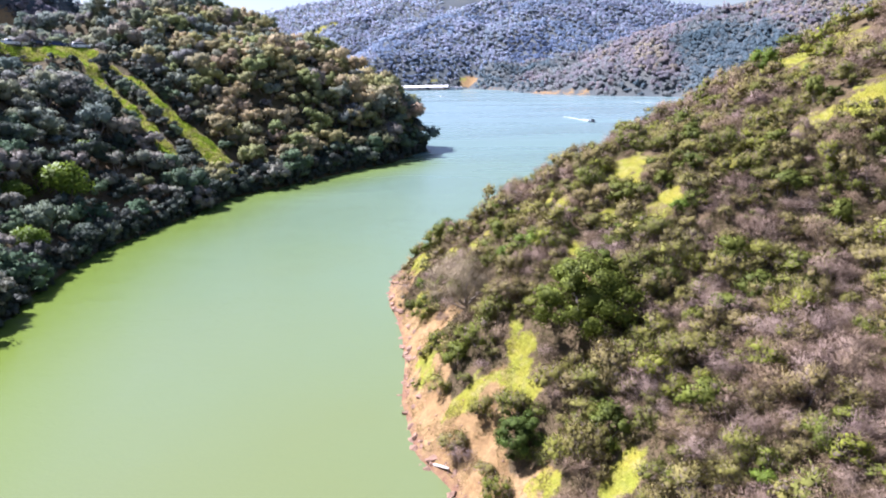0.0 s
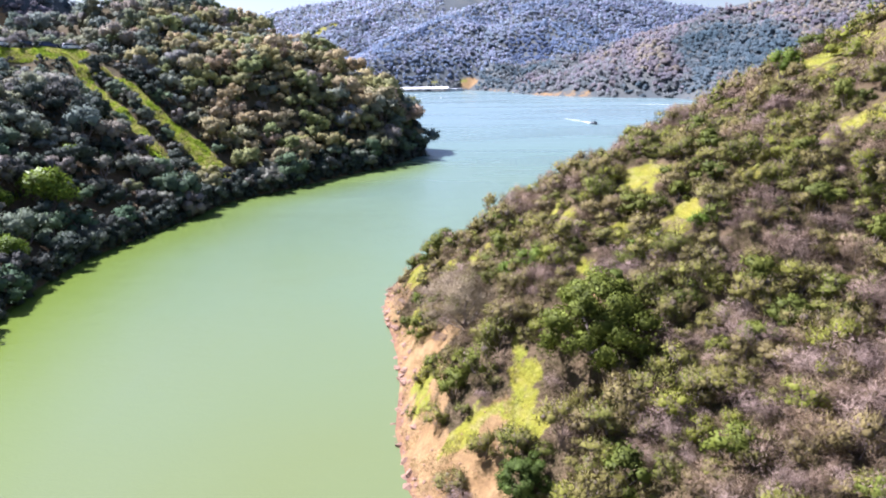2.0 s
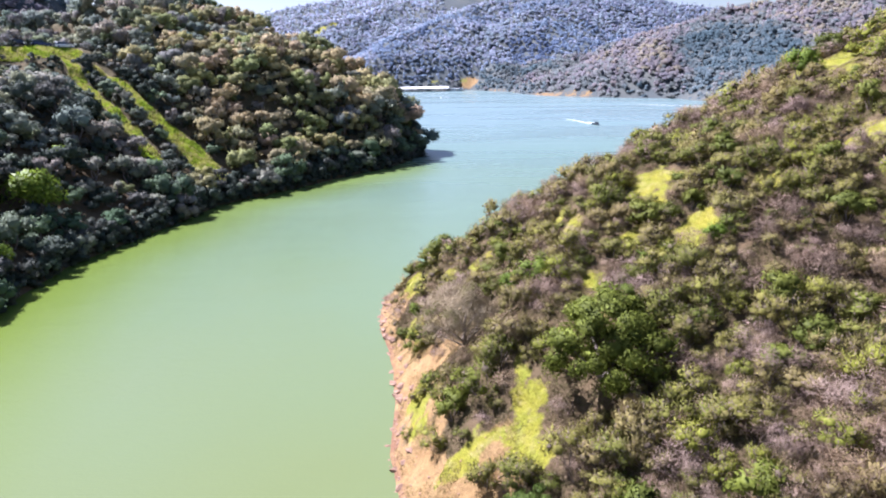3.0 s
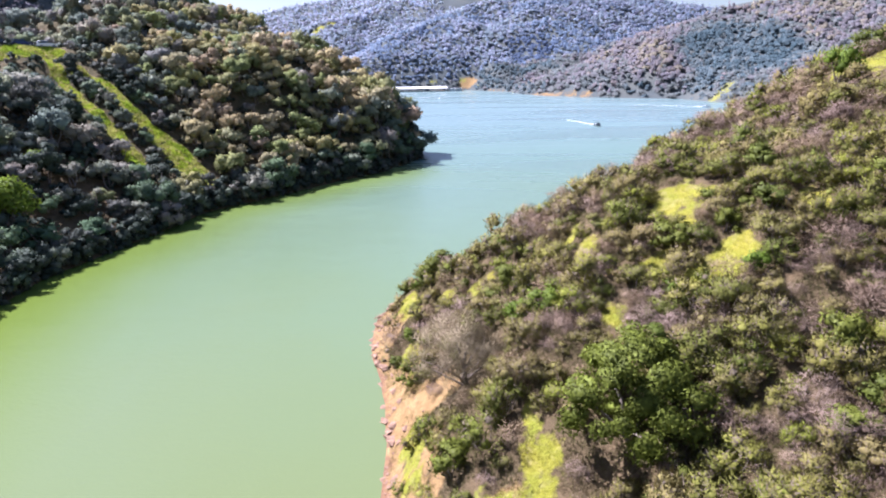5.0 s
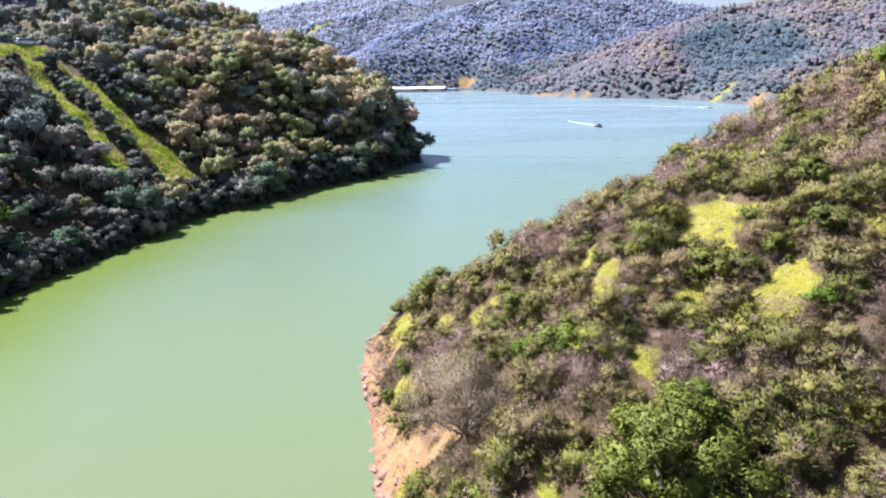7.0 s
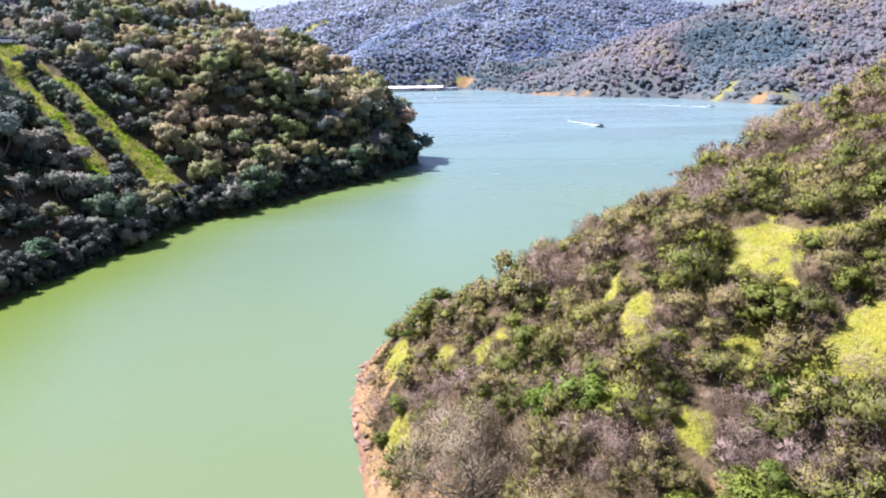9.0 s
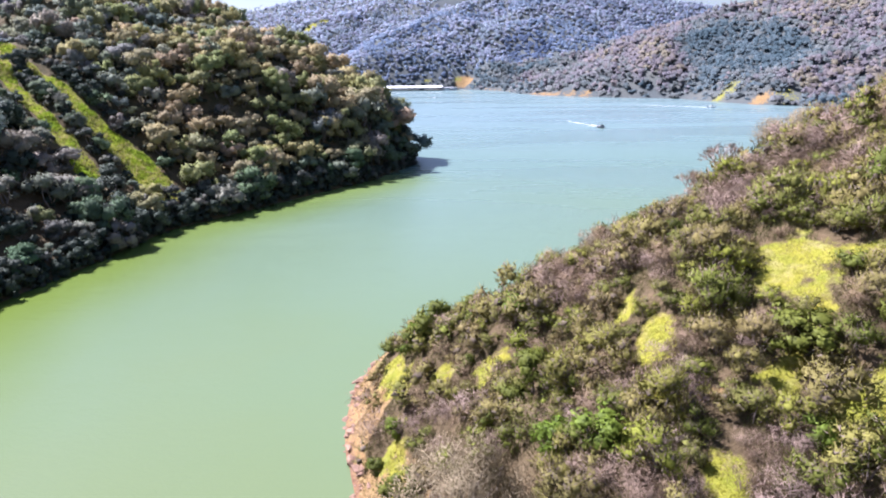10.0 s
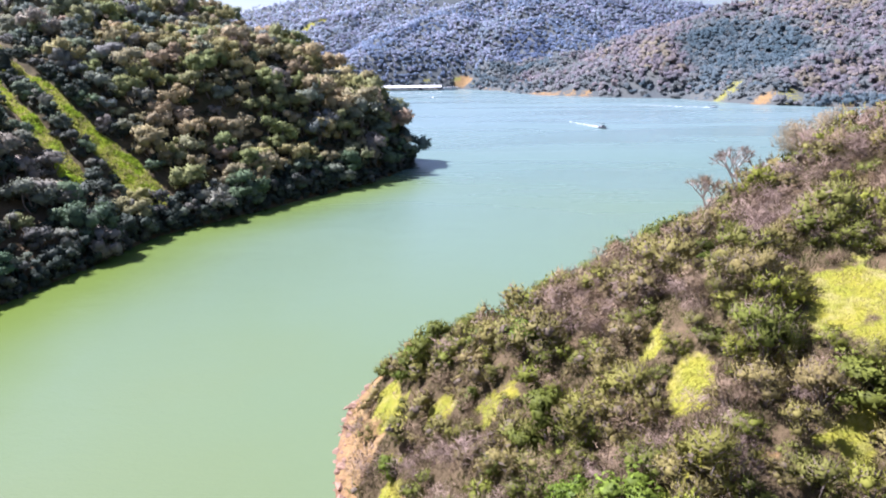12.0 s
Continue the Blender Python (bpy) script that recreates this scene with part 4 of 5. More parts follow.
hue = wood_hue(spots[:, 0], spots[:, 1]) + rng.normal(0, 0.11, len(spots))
lie = np.stack([land(spots[:, 0] - 9, spots[:, 1])[0] - land(spots[:, 0] + 9, spots[:, 1])[0], land(spots[:, 0], spots[:, 1] - 9)[0] - land(spots[:, 0], spots[:, 1] + 9)[0], np.full(len(spots), 18.0)], -1)
tall = rng.uniform(0, 1, len(spots)) < 0.10 + 0.16 * (wobble(spots[:, 0], spots[:, 1], 30, 33) > 0.1)
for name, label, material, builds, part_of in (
        ("distant_woods", "grey-tan and dark green oak woods above the far shore, haze painted in", MAT_FAR, FAROAK, (spots[:, 1] <= RIDGE) & ~tall),
        ("distant_pines", "tall pines standing among the oaks above the far shore, haze painted in", MAT_FAR, FARPINE, (spots[:, 1] <= RIDGE) & tall),
        ("ridge_woods", "oak woods on the far ridges, blue haze painted into their colour", MAT_RIDGE, RIDGEOAK, (spots[:, 1] > RIDGE) & ~tall),
        ("ridge_pines", "pines on the far ridges, blue haze painted into their colour", MAT_RIDGE, FARPINE, (spots[:, 1] > RIDGE) & tall)):
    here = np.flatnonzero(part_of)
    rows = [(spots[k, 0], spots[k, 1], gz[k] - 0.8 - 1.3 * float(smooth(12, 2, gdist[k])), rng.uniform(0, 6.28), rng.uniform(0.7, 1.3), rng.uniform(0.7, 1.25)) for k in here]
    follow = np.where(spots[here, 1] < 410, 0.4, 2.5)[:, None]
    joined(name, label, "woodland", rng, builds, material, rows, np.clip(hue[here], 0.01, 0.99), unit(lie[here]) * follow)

# Brush that overhangs the water along the far bank, coloured dark in place of shade.
line = SHORES["bank"][0]
fringe = []
for (ax, ay), (bx, by) in zip(line[1:-1], line[2:]):
    n = int(math.hypot(bx - ax, by - ay) / (2.2 if by < 150 else 1.1))
    for k in range(n):
        f = (k + rng.uniform(0, 1)) / n
        off = rng.uniform(0, 2.6 if by < 150 else 5.5)
        nx, ny = -(by - ay), bx - ax
        q = math.hypot(nx, ny)
        x, y = ax + (bx - ax) * f + nx / q * off, ay + (by - ay) * f + ny / q * off
        if y > 45:
            fringe.append((x, y, max(ground_z(x, y), 0) - 0.3, rng.uniform(0, 6.28), rng.uniform(0.5, 0.85), rng.uniform(0.5, 0.9)))
for (ax, ay), (bx, by) in zip(line[1:-1], line[2:]):
    n = int(math.hypot(bx - ax, by - ay) / 1.2)
    for k in range(n):
        f = (k + rng.uniform(0, 1)) / n
        x, y = ax + (bx - ax) * f - rng.uniform(0, 1.6), ay + (by - ay) * f
        if y > 55:
            fringe.append((x, y, max(ground_z(x, y), 0) - 0.9, rng.uniform(0, 6.28), rng.uniform(0.4, 0.6), rng.uniform(0.4, 0.6)))
line = SHORES["back"][0]
for (ax, ay), (bx, by) in zip(line[:2], line[1:3]):
    n = int(math.hypot(bx - ax, by - ay) / 2.2)
    for k in range(n):
        f, off = (k + rng.uniform(0, 1)) / n, rng.uniform(0.2, 5)
        x, y = ax + (bx - ax) * f - off, ay + (by - ay) * f - off * 0.4
        fringe.append((x, y, max(ground_z(x, y), 0) - 0.3, rng.uniform(0, 6.28), rng.uniform(0.6, 1.0), rng.uniform(0.7, 1.1)))
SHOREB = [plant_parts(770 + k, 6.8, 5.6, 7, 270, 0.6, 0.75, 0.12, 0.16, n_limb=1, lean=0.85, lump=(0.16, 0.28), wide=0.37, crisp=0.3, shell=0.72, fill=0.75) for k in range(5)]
joined("shoreline_brush", "brush overhanging the water along a wooded bank, painted dark for shade", "brush", rng, SHOREB, MAT_SHADEOAK, fringe, rng.uniform(0, 1, len(fringe)))


def part(name, bm, material, parent, label=""):
    """Links a bmesh as one mesh under a thing or a part."""
    me = bpy.data.meshes.new(name)
    bmesh.ops.recalc_face_normals(bm, faces=bm.faces)
    bm.to_mesh(me)
    bm.free()
    me.materials.append(material)
    ob = new(name, me)
    ob.parent = parent
    if label:
        tagged(ob, label)
    return ob


def box(bm, x0, x1, y0, y1, z0, z1, bevel=0.0):
    made = bmesh.ops.create_cube(bm, size=1, matrix=Matrix.Translation(((x0 + x1) / 2, (y0 + y1) / 2, (z0 + z1) / 2)) @ Matrix.Diagonal((x1 - x0, y1 - y0, z1 - z0, 1)))
    if bevel:
        edges = list({e for v in made["verts"] for e in v.link_edges})
        bmesh.ops.bevel(bm, geom=edges, offset=bevel, segments=2, affect="EDGES")


def rod(bm, a, b, ra, rb, sides=8):
    a, b = Vector(a), Vector(b)
    m = Matrix.Translation((a + b) / 2) @ (b - a).to_track_quat("Z", "Y").to_matrix().to_4x4()
    bmesh.ops.create_cone(bm, cap_ends=True, segments=sides, radius1=ra, radius2=rb, depth=(b - a).length, matrix=m)


# ---- shore rocks ----
def rock_mesh(seed):
    bm = bmesh.new()
    bmesh.ops.create_icosphere(bm, subdivisions=1, radius=0.6)
    r2 = random.Random(seed)
    cuts = [Vector((r2.uniform(-1, 1), r2.uniform(-1, 1), r2.uniform(-0.6, 1))).normalized() for _ in range(9)]
    for v in bm.verts:
        for c in cuts:
            over = v.co.dot(c) - r2.uniform(0.22, 0.4)
            if over > 0:
                v.co -= c * over * 0.9
        v.co *= 1 + 0.16 * noise.noise(v.co * 3 + Vector((seed, 0, 0)))
        v.co.z *= 0.62
    me = bpy.data.meshes.new("shore_rock")
    bm.to_mesh(me)
    bm.free()
    me.materials.append(MAT_ROCK)
    return me


ROCKS = [rock_mesh(k) for k in range(6)]
west = SHORES["west"][0]
count = 0
for (ax, ay), (bx, by) in zip(west[3:-1], west[4:]):
    n = int(math.hypot(bx - ax, by - ay) / 0.19)
    for k in range(n):
        f, off = (k + rng.uniform(0, 1)) / n, rng.normal(0.3, 0.7)
        x, y = ax + (bx - ax) * f + abs(off) - 0.3, ay + (by - ay) * f
        if count >= 295 or rng.uniform() < 0.15:
            continue
        count += 1
        s = 0.2 + 1.15 * rng.uniform() ** 2.8
        ob = new("shore_rock", ROCKS[int(rng.integers(0, 6))])
        ob.matrix_basis = pose(x, y, max(ground_z(x, y), -0.12) - 0.02 * s, rng.uniform(-14, 14), rng.uniform(-24, 6), rng.uniform(-180, 180)) @ Matrix.Diagonal((s * rng.uniform(0.8, 1.5), s * rng.uniform(0.7, 1.3), s * rng.uniform(0.5, 0.9), 1))
        tagged(ob, "tan-pink weathered rock at the waterline", "rock", "rocks along the shore")

# Stones and clods on the bare earth.
cos, fcs, o = [], [], 0
stone = np.array([v.co for v in ROCKS[1].vertices])
stone_faces = np.array([p.vertices for p in ROCKS[1].polygons])
for _ in range(420):
    x, y = rng.uniform(-7, 6), rng.uniform(33, 84)
    z, d = land(np.array([x]), np.array([y]))
    g, e, _f = covers(np.array([x]), np.array([y]), d)
    if z[0] < 0.1 or e[0] < 0.45:
        continue
    a, sc = rng.uniform(0, 6.28), rng.uniform(0.08, 0.32)
    co = stone * sc * np.array([1.2, 1, 1.0])
    co = np.stack([co[:, 0] * math.cos(a) - co[:, 1] * math.sin(a) + x, co[:, 0] * math.sin(a) + co[:, 1] * math.cos(a) + y, co[:, 2] + z[0]], -1)
    cos.append(co)
    fcs.append(stone_faces + o)
    o += len(co)
tagged(new("loose_stones", mesh_of("loose_stones", np.concatenate(cos), np.concatenate(fcs), MAT_ROCK)), "loose stones and clods on the earth bank", "stones", kind="stuff")

# ---- spring grass in the clearings ----
def grass_tufts(name, label, n, x0, x1, y0, y1, height, width, least, material=MAT_GRASS, on_soil=False):
    px, py = rng.uniform(x0, x1, n), rng.uniform(y0, y1, n)
    z, d = land(px, py)
    g, e, _f = covers(px, py, d)
    ok = ((e if on_soil else g) > least) & (z > 0.3)
    if least < 0:
        ok = (g < 0.45) & (e < 0.4) & (z > 0.5) & (d < 40) & (wobble(px, py, 1.3, 43) > -0.4)
    if on_soil:
        ok &= wobble(px, py, 1.1, 41) > 0.1
    pos = np.stack([px[ok], py[ok], z[ok] - 0.03], -1)
    up = np.tile(np.array([0.0, 0.0, 1.0]), (len(pos), 1))
    co, fs = twigs(rng, pos, up, height, width, 0.45)
    tint = np.repeat((0.5 + 0.5 * wobble(pos[:, 0], pos[:, 1], 2.4, 77) + rng.uniform(0, 0.4, len(pos))) % 1.0, 3)
    tagged(new(name, mesh_of(name, co, fs, material, tint)), label, "grass", kind="stuff")


grass_tufts("spring_grass", "yellow-green spring grass in the hillside clearings", 300000, -8, 42, 28, 84, 0.13, 0.02, 0.45)
grass_tufts("undergrowth", "low dry grass and twigs between the shrubs", 340000, -6, 34, 26, 90, 0.3, 0.022, -1, MAT_UNDER)
grass_tufts("straw_grass", "dry straw-coloured grass on the earth bank", 130000, -8, 10, 32, 86, 0.22, 0.02, 0.4, MAT_STRAW, True)
grass_tufts("firebreak_grass", "yellow-green grass on the mown firebreaks", 200000, -124, -50, 140, 186, 0.4, 0.12, 0.4, MAT_VERGE)

# ---- driftwood and the bare tree ----
bm = bmesh.new()
rod(bm, (-0.75, 0.12, 0), (0.9, -0.1, 0.12), 0.11, 0.07, 10)
rod(bm, (0.3, -0.02, 0.1), (0.55, 0.2, 0.35), 0.04, 0.015, 6)
for v in bm.verts:
    v.co += Vector((0, noise.noise(v.co * 2.3) * 0.07, noise.noise(v.co * 2.1 + Vector((4, 0, 0))) * 0.05))
log = part("driftwood_log", bm, MAT_DEADWOOD, None)
log.matrix_basis = pose(-0.5, 38.9, ground_z(-0.5, 38.9) + 0.12, 0, -14, -38)
tagged(log, "bleached driftwood log lying on the earth bank", "log")


def bare_tree(x, y, height, seed):
    """A leafless tree: forked limbs that end in fine twigs."""
    r2 = random.Random(seed)
    bm = bmesh.new()
    ends = []

    def grow(a, way, length, radius, depth):
        b = a + way * length
        rod(bm, a, b, radius, radius * 0.68, 6 if depth > 2 else 4)
        if depth == 0:
            ends.append((b, way))
            return
        for _ in range(3 if depth > 1 else 4):
            side = Vector((r2.gauss(0, 1), r2.gauss(0, 1), r2.gauss(0.25, 0.6))).normalized()
            grow(b, (way + side * 0.75).normalized(), length * r2.uniform(0.62, 0.82), radius * 0.70, depth - 1)
    grow(Vector((0, 0, -0.3)), Vector((0.08, 0, 1)).normalized(), height * 0.30, height * 0.022, 4)
    root = new("bare_tree")
    tagged(root, "leafless pale grey tree beside the water", "tree")
    root.matrix_basis = Matrix.Translation((x, y, ground_z(x, y)))
    part("trunk", bm, MAT_DEADWOOD, root)
    g2 = np.random.default_rng(seed)
    pos = np.repeat(np.array([e[0] for e in ends]), 5, 0)
    out = np.repeat(np.array([e[1] for e in ends]), 5, 0)
    co, fs = twigs(g2, pos, out, height * 0.09, 0.045, 0.6)
    tw = new("twig_crown", mesh_of("twig_crown", co, fs, MAT_DRY))
    tw.parent = root
    return root


bare_tree(46.5, 128.0, 12.0, 5)
bare_tree(41.0, 126.0, 10.0, 9)

# ---- boats, marina, cars ----
MAT_WHITE = plain("white_paint", (0.72, 0.73, 0.74), 0.4, vary=0.06)
MAT_ROOF = plain("white_metal_roof", (0.74, 0.74, 0.72), 0.45, vary=0.08, scale=0.4)
MAT_HULL = plain("dark_hull", (0.05, 0.055, 0.075), 0.3, vary=0.2)
MAT_DECK = plain("dock_planks", (0.28, 0.25, 0.21), 0.8, vary=0.25, scale=1.0)
MAT_STEEL = plain("galvanised_steel", (0.4, 0.41, 0.42), 0.45, 0.8, vary=0.15)
MAT_RUBBER = plain("tyre_rubber", (0.025, 0.025, 0.027), 0.85, vary=0.2)
MAT_FOAM = plain("white_foam", (0.80, 0.82, 0.82), 0.7, vary=0.12, scale=1.5)
MAT_CLOTH = plain("dark_canvas", (0.06, 0.065, 0.08), 0.8, vary=0.2)


def glass_material(name, tint):
    m, t, b = graph(name)
    b.inputs["Base Color"].default_value = (*tint, 1)
    b.inputs["Roughness"].default_value = 0.06
    b.inputs["IOR"].default_value = 1.5
    return m


MAT_GLASS = glass_material("tinted_glass", (0.03, 0.04, 0.05))


def hull_bm(length, beam, depth):
    """A planing hull: flat transom, vee bottom, raked bow."""
    bm = bmesh.new()
    rows = []
    for k in range(9):
        f = k / 8
        w = beam / 2 * (1 - max(0, (f - 0.45) / 0.55) ** 2.2)
        y = -length / 2 + length * f
        sheer = depth * (0.75 + 0.35 * f * f)
        keel = -0.25 + 0.35 * max(0, (f - 0.6) / 0.4) ** 2
        rows.append([bm.verts.new(p) for p in ((-w, y, sheer), (-w * 0.86, y, 0.12), (0, y, keel), (w * 0.86, y, 0.12), (w, y, sheer))])
    for a, b in zip(rows[:-1], rows[1:]):
        for i in range(4):
            bm.faces.new((a[i], a[i + 1], b[i + 1], b[i]))
        bm.faces.new((a[0], b[0], b[4], a[4]))
    bm.faces.new(rows[0])
    bmesh.ops.remove_doubles(bm, verts=bm.verts, dist=0.001)
    return bm


def motorboat(x, y, heading, length, label, hull_mat, tower=True):
    root = new("motorboat")
    tagged(root, label, "boat")
    root.matrix_basis = pose(x, y, 0.12, 4, 0, heading)
    hull = part("hull", hull_bm(length, length * 0.4, 0.75), hull_mat, root)
    bm = bmesh.new()
    box(bm, -length * 0.13, length * 0.13, -length * 0.28, length * 0.02, 0.7, 0.95, 0.05)
    part("seat", bm, MAT_WHITE, root, "white cushioned seat")
    bm = bmesh.new()
    for sx in (-1, 1):
        rod(bm, (sx * length * 0.15, length * 0.04, 0.75), (sx * length * 0.12, length * 0.0, 1.25), 0.02, 0.02, 6)
    box(bm, -length * 0.15, length * 0.15, length * 0.03, length * 0.05, 0.8, 1.25, 0.01)
    part("windscreen", bm, MAT_GLASS, root, "tinted windscreen")
    bm = bmesh.new()
    box(bm, -0.25, 0.25, -length / 2 - 0.35, -length / 2 + 0.05, 0.2, 1.05, 0.08)
    part("engine", bm, MAT_HULL, root)
    if tower:
        bm = bmesh.new()
        for sx in (-1, 1):
            rod(bm, (sx * length * 0.17, -length * 0.1, 0.75), (sx * length * 0.15, -length * 0.02, 2.0), 0.03, 0.03, 6)
        rod(bm, (-length * 0.15, -length * 0.02, 2.0), (length * 0.15, -length * 0.02, 2.0), 0.03, 0.03, 6)
        part("tow_bar", bm, MAT_STEEL, root)
        bm = bmesh.new()
        box(bm, -length * 0.16, length * 0.16, -length * 0.2, length * 0.06, 2.0, 2.08, 0.03)
        part("sunshade", bm, MAT_CLOTH, root, "dark canvas sunshade")
    return root


def wake(x, y, heading, length, w0, w1, rise, label, seed):
    """Foam thrown up behind a boat: a ragged, lumpy ridge that thins out."""
    r2 = random.Random(seed)
    bm = bmesh.new()
    n = 46
    for k in range(int(n * 3)):
        f = r2.uniform(0, 1) ** 1.3
        w = (w0 + (w1 - w0) * f)
        px = r2.gauss(0, 0.33) * w
        size = (0.16 + 0.36 * r2.random()) * (1 - 0.6 * f) * max(0.6, w0 / 2)
        m = Matrix.Translation((px, -f * length, 0.02)) @ Matrix.Rotation(r2.uniform(0, 6.3), 4, "Z") @ Matrix.Diagonal((size * r2.uniform(0.6, 1.2), size * r2.uniform(1.5, 4.0), rise * (1 - f) * r2.uniform(0.2, 1) + 0.04, 1))
        bmesh.ops.create_icosphere(bm, subdivisions=1, radius=1, matrix=m)
    for v in bm.verts:
        v.co += Vector((noise.noise(v.co * 1.7), noise.noise(v.co * 1.7 + Vector((9, 0, 0))), 0)) * 0.2
    ob = part("boat_wake", bm, MAT_FOAM, None)
    ob.matrix_basis = pose(x, y, 0, 0, 0, heading)
    return tagged(ob, label, "wake")


motorboat(71.2, 302.0, 194, 5.6, "dark-hulled motorboat speeding across the lake", MAT_HULL)
wake(70.6, 305.6, 194, 32, 0.9, 1.7, 0.7, "white foaming wake behind a speeding motorboat", 3)
motorboat(164.5, 407.0, 228, 5.0, "small white motorboat far out on the lake", MAT_WHITE, False)
wake(162.6, 408.6, 228, 52, 1.3, 1.8, 0.35, "long thin white wake of a distant boat", 8)


def buoy(x, y):
    root = new("buoy")
    tagged(root, "small white mooring buoy floating on the lake", "buoy")
    root.matrix_basis = Matrix.Translation((x, y, 0))
    bm = bmesh.new()
    bmesh.ops.create_uvsphere(bm, u_segments=16, v_segments=10, radius=0.8, matrix=Matrix.Translation((0, 0, 0.35)) @ Matrix.Diagonal((1, 1, 0.8, 1)))
    part("float", bm, MAT_WHITE, root)
    bm = bmesh.new()
    rod(bm, (0, 0, 0.9), (0, 0, 1.5), 0.06, 0.05, 8)
    part("post", bm, MAT_STEEL, root)


buoy(-4.5, 545)


def marina(x0, x1, y, depth):
    """Covered slips: a long low gabled roof on posts over floating docks."""
    root = new("marina")
    tagged(root, "long white metal roof over covered boat slips", "marina")
    root.matrix_basis = Matrix.Translation(((x0 + x1) / 2, y, 0))
    half = (x1 - x0) / 2
    bm = bmesh.new()
    e, top, under = 3.4, 5.0, 3.1
    prof = [(-depth / 2 - 0.6, e), (0, top), (depth / 2 + 0.6, e), (depth / 2 + 0.6, under), (0, top - 0.3), (-depth / 2 - 0.6, under)]
    ends = [[bm.verts.new((sx * (half + 0.8), py, pz)) for py, pz in prof] for sx in (-1, 1)]
    for i in range(6):
        j = (i + 1) % 6
        bm.faces.new((ends[0][i], ends[0][j], ends[1][j], ends[1][i]))
    bm.faces.new(ends[0])
    bm.faces.new(ends[1][::-1])
    part("roof", bm, MAT_ROOF, root)
    bm = bmesh.new()
    box(bm, -half, half, -1.1, 1.1, 0.1, 0.55, 0.04)
    part("walkway", bm, MAT_DECK, root)
    n = int(half * 2 / 6)
    for k in range(n + 1):
        px = -half + 2 * half * k / n
        for sy in (-1, 1):
            bm = bmesh.new()
            rod(bm, (px, sy * depth / 2, -0.4), (px, sy * depth / 2, 3.3), 0.12, 0.12, 8)
            part("post", bm, MAT_STEEL, root)
        if k < n:
            bm = bmesh.new()
            box(bm, px - 0.4, px + 0.4, -depth / 2, -1.15, 0.1, 0.5, 0.03)
            part("finger_dock", bm, MAT_DECK, root)


marina(-64, 2, 690, 13)


def houseboat(x, y, heading, length):
    root = new("houseboat")
    tagged(root, "white houseboat moored at the end of the marina", "boat", "moored boats")
    root.matrix_basis = pose(x, y, 0, 0, 0, heading)
    for sx in (-1, 1):
        bm = bmesh.new()
        box(bm, sx * 1.3 - 0.5, sx * 1.3 + 0.5, -length / 2, length / 2, -0.2, 0.5, 0.15)
        part("pontoon", bm, MAT_STEEL, root)
    bm = bmesh.new()
    box(bm, -2, 2, -length / 2, length / 2, 0.5, 0.7, 0.03)
    part("deck", bm, MAT_DECK, root)
    bm = bmesh.new()
    box(bm, -1.7, 1.7, -length * 0.3, length * 0.3, 0.7, 2.7, 0.08)
    cab = part("cabin", bm, MAT_WHITE, root)
    for sx in (-1, 1):
        for k in range(3):
            bm = bmesh.new()
            c = (-0.2 + 0.2 * k) * length
            box(bm, sx * 1.72 - 0.02, sx * 1.72 + 0.02, c - 0.7, c + 0.7, 1.5, 2.3, 0.01)
            part("window", bm, MAT_GLASS, cab)
    bm = bmesh.new()
    box(bm, -2, 2, -length * 0.42, length * 0.42, 2.72, 2.86, 0.04)
    part("roof", bm, MAT_WHITE, root)


houseboat(8, 688, 84, 11)
houseboat(15, 690, 100, 9)


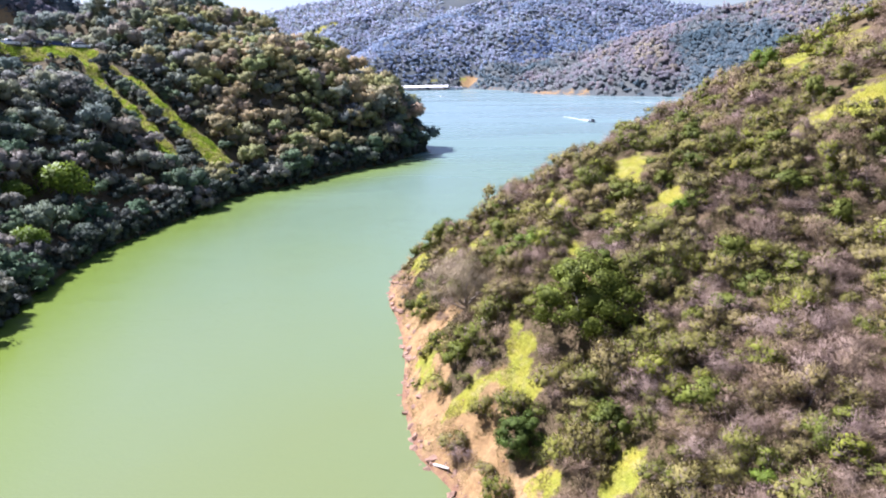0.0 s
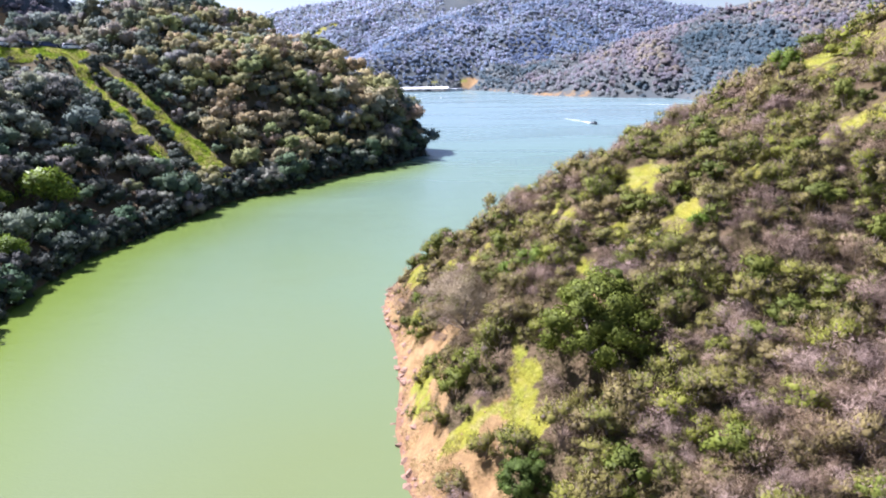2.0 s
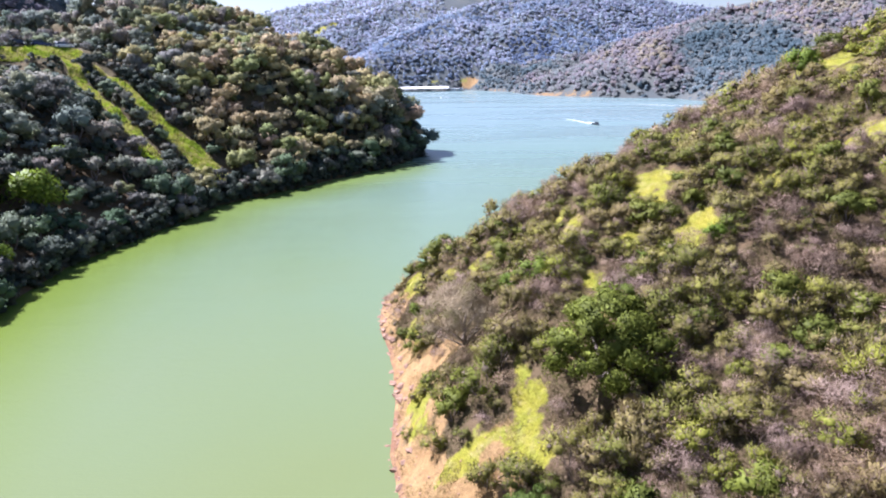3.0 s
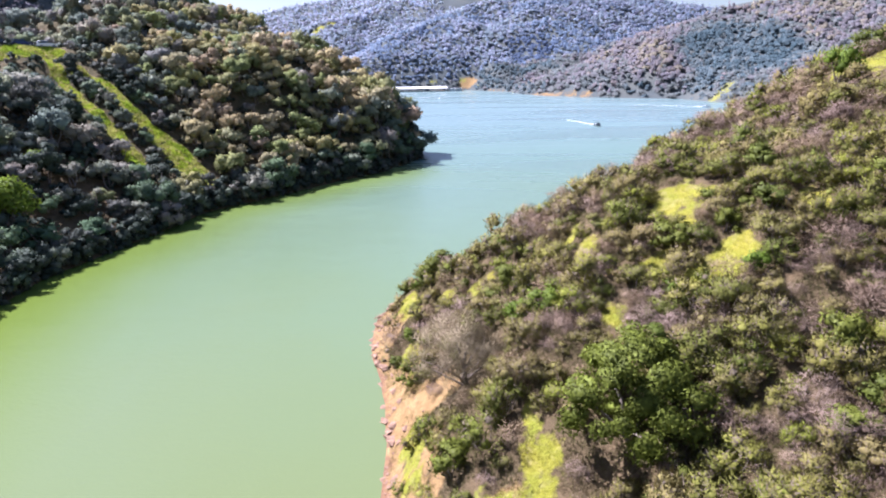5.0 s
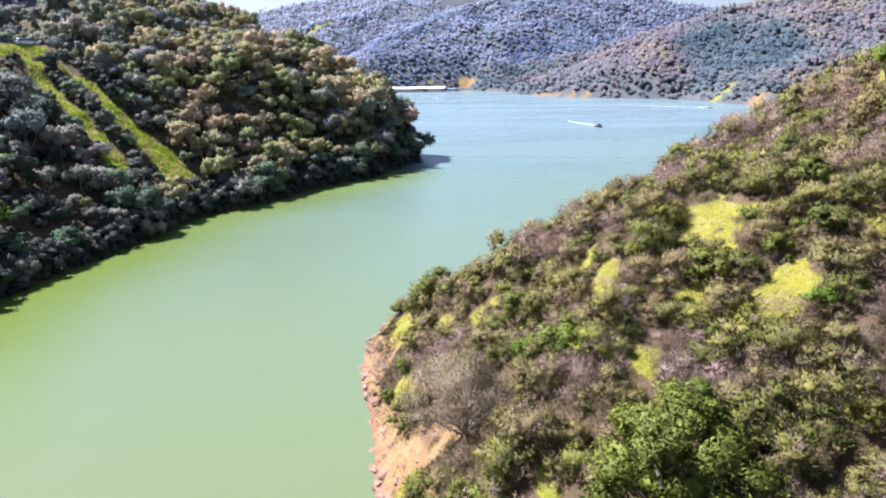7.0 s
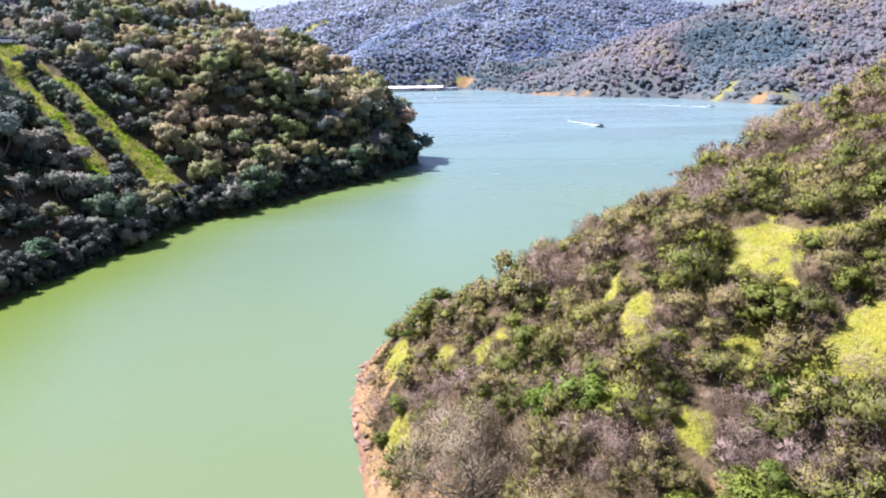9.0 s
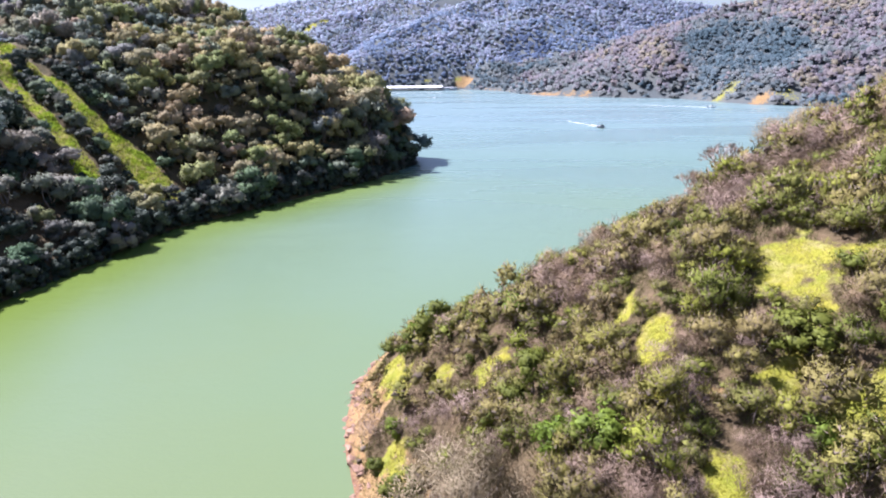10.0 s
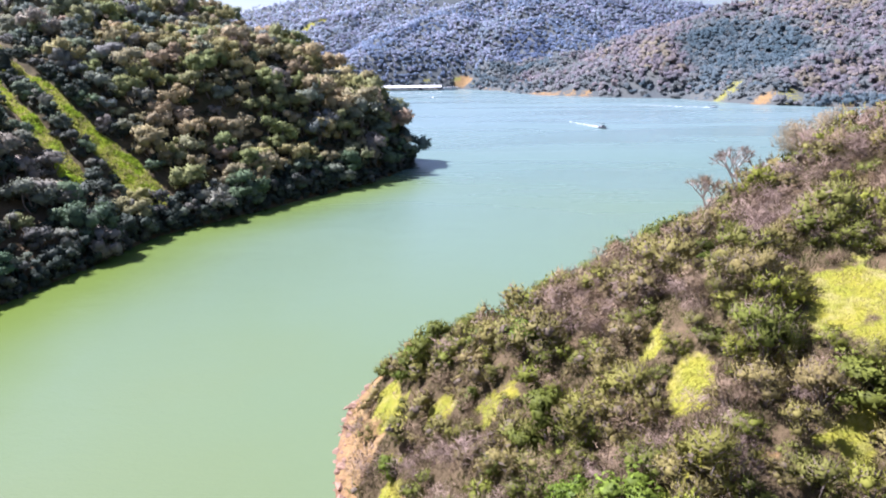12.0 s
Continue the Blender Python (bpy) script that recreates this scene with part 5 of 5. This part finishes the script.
def car(x, y, heading, paint, label, truck=False):
    """A parked car seen from the side: lofted body, glazed cabin, wheels."""
    root = new("car")
    tagged(root, label, "car", "parked cars")
    root.matrix_basis = pose(x, y, ground_z(x, y) + 0.02, 0, 0, heading)
    prof = [(-2.4, 0.35), (-2.45, 0.85), (-2.2, 1.02), (-0.2, 1.05), (1.4, 0.98), (2.25, 0.85), (2.4, 0.55), (2.35, 0.32)]
    bm = bmesh.new()
    rings = [[bm.verts.new((py, sx * (0.93 if 0.4 < pz < 1.0 else 0.86), pz)) for py, pz in prof] for sx in (-1, 1)]
    for i in range(len(prof)):
        j = (i + 1) % len(prof)
        bm.faces.new((rings[0][i], rings[0][j], rings[1][j], rings[1][i]))
    bm.faces.new(rings[0])
    bm.faces.new(rings[1][::-1])
    bmesh.ops.bevel(bm, geom=list(bm.edges), offset=0.06, segments=2, affect="EDGES")
    body = part("body", bm, paint, root)
    back = -0.6 if truck else -2.0
    for name, mat, inset, z0, z1 in (("window", MAT_GLASS, 0.0, 1.03, 1.5), ("roof", paint, 0.22, 1.48, 1.62)):
        bm = bmesh.new()
        low = [(back - 0.05 + inset, z0), (1.15 - inset * 2.4, z0), (0.45 - inset * 0.4, z1), (back + 0.35 + inset * 0.3, z1)]
        sides = [[bm.verts.new((py, sx * (0.84 if pz < 1.2 else 0.70), pz)) for py, pz in low] for sx in (-1, 1)]
        for i in range(4):
            j = (i + 1) % 4
            bm.faces.new((sides[0][i], sides[0][j], sides[1][j], sides[1][i]))
        bm.faces.new(sides[0])
        bm.faces.new(sides[1][::-1])
        part(name, bm, mat, body if name == "window" else root)
    for wx in (-1.5, 1.5):
        for sx in (-1, 1):
            bm = bmesh.new()
            rod(bm, (wx, sx * 0.72, 0.34), (wx, sx * 0.95, 0.34), 0.34, 0.34, 20)
            tyre = part("wheel", bm, MAT_RUBBER, root)
            bm = bmesh.new()
            rod(bm, (wx, sx * 0.90, 0.34), (wx, sx * 0.965, 0.34), 0.21, 0.18, 14)
            part("rim", bm, MAT_STEEL, tyre)
    for sx in (-0.62, 0.62):
        bm = bmesh.new()
        box(bm, 2.3, 2.42, sx - 0.2, sx + 0.2, 0.62, 0.76, 0.02)
        part("headlight", bm, MAT_WHITE, root)


MAT_CARBLUE = plain("blue_car_paint", (0.03, 0.05, 0.14), 0.25, 0.2, vary=0.05)
MAT_CARDARK = plain("dark_car_paint", (0.03, 0.035, 0.05), 0.25, 0.2, vary=0.05)
MAT_CARWHITE = plain("white_car_paint", (0.75, 0.76, 0.78), 0.3, vary=0.03)
car(-110.0, 162.6, 58, MAT_CARWHITE, "white pickup truck parked on the grassy bench", True)
car(-106.0, 168.6, 54, MAT_CARDARK, "dark saloon car parked on the grassy bench")
car(-102.8, 171.6, 52, MAT_CARBLUE, "dark blue car parked on the grassy bench")
car(-99.4, 175.6, 56, MAT_CARWHITE, "white car parked behind the grassy edge")
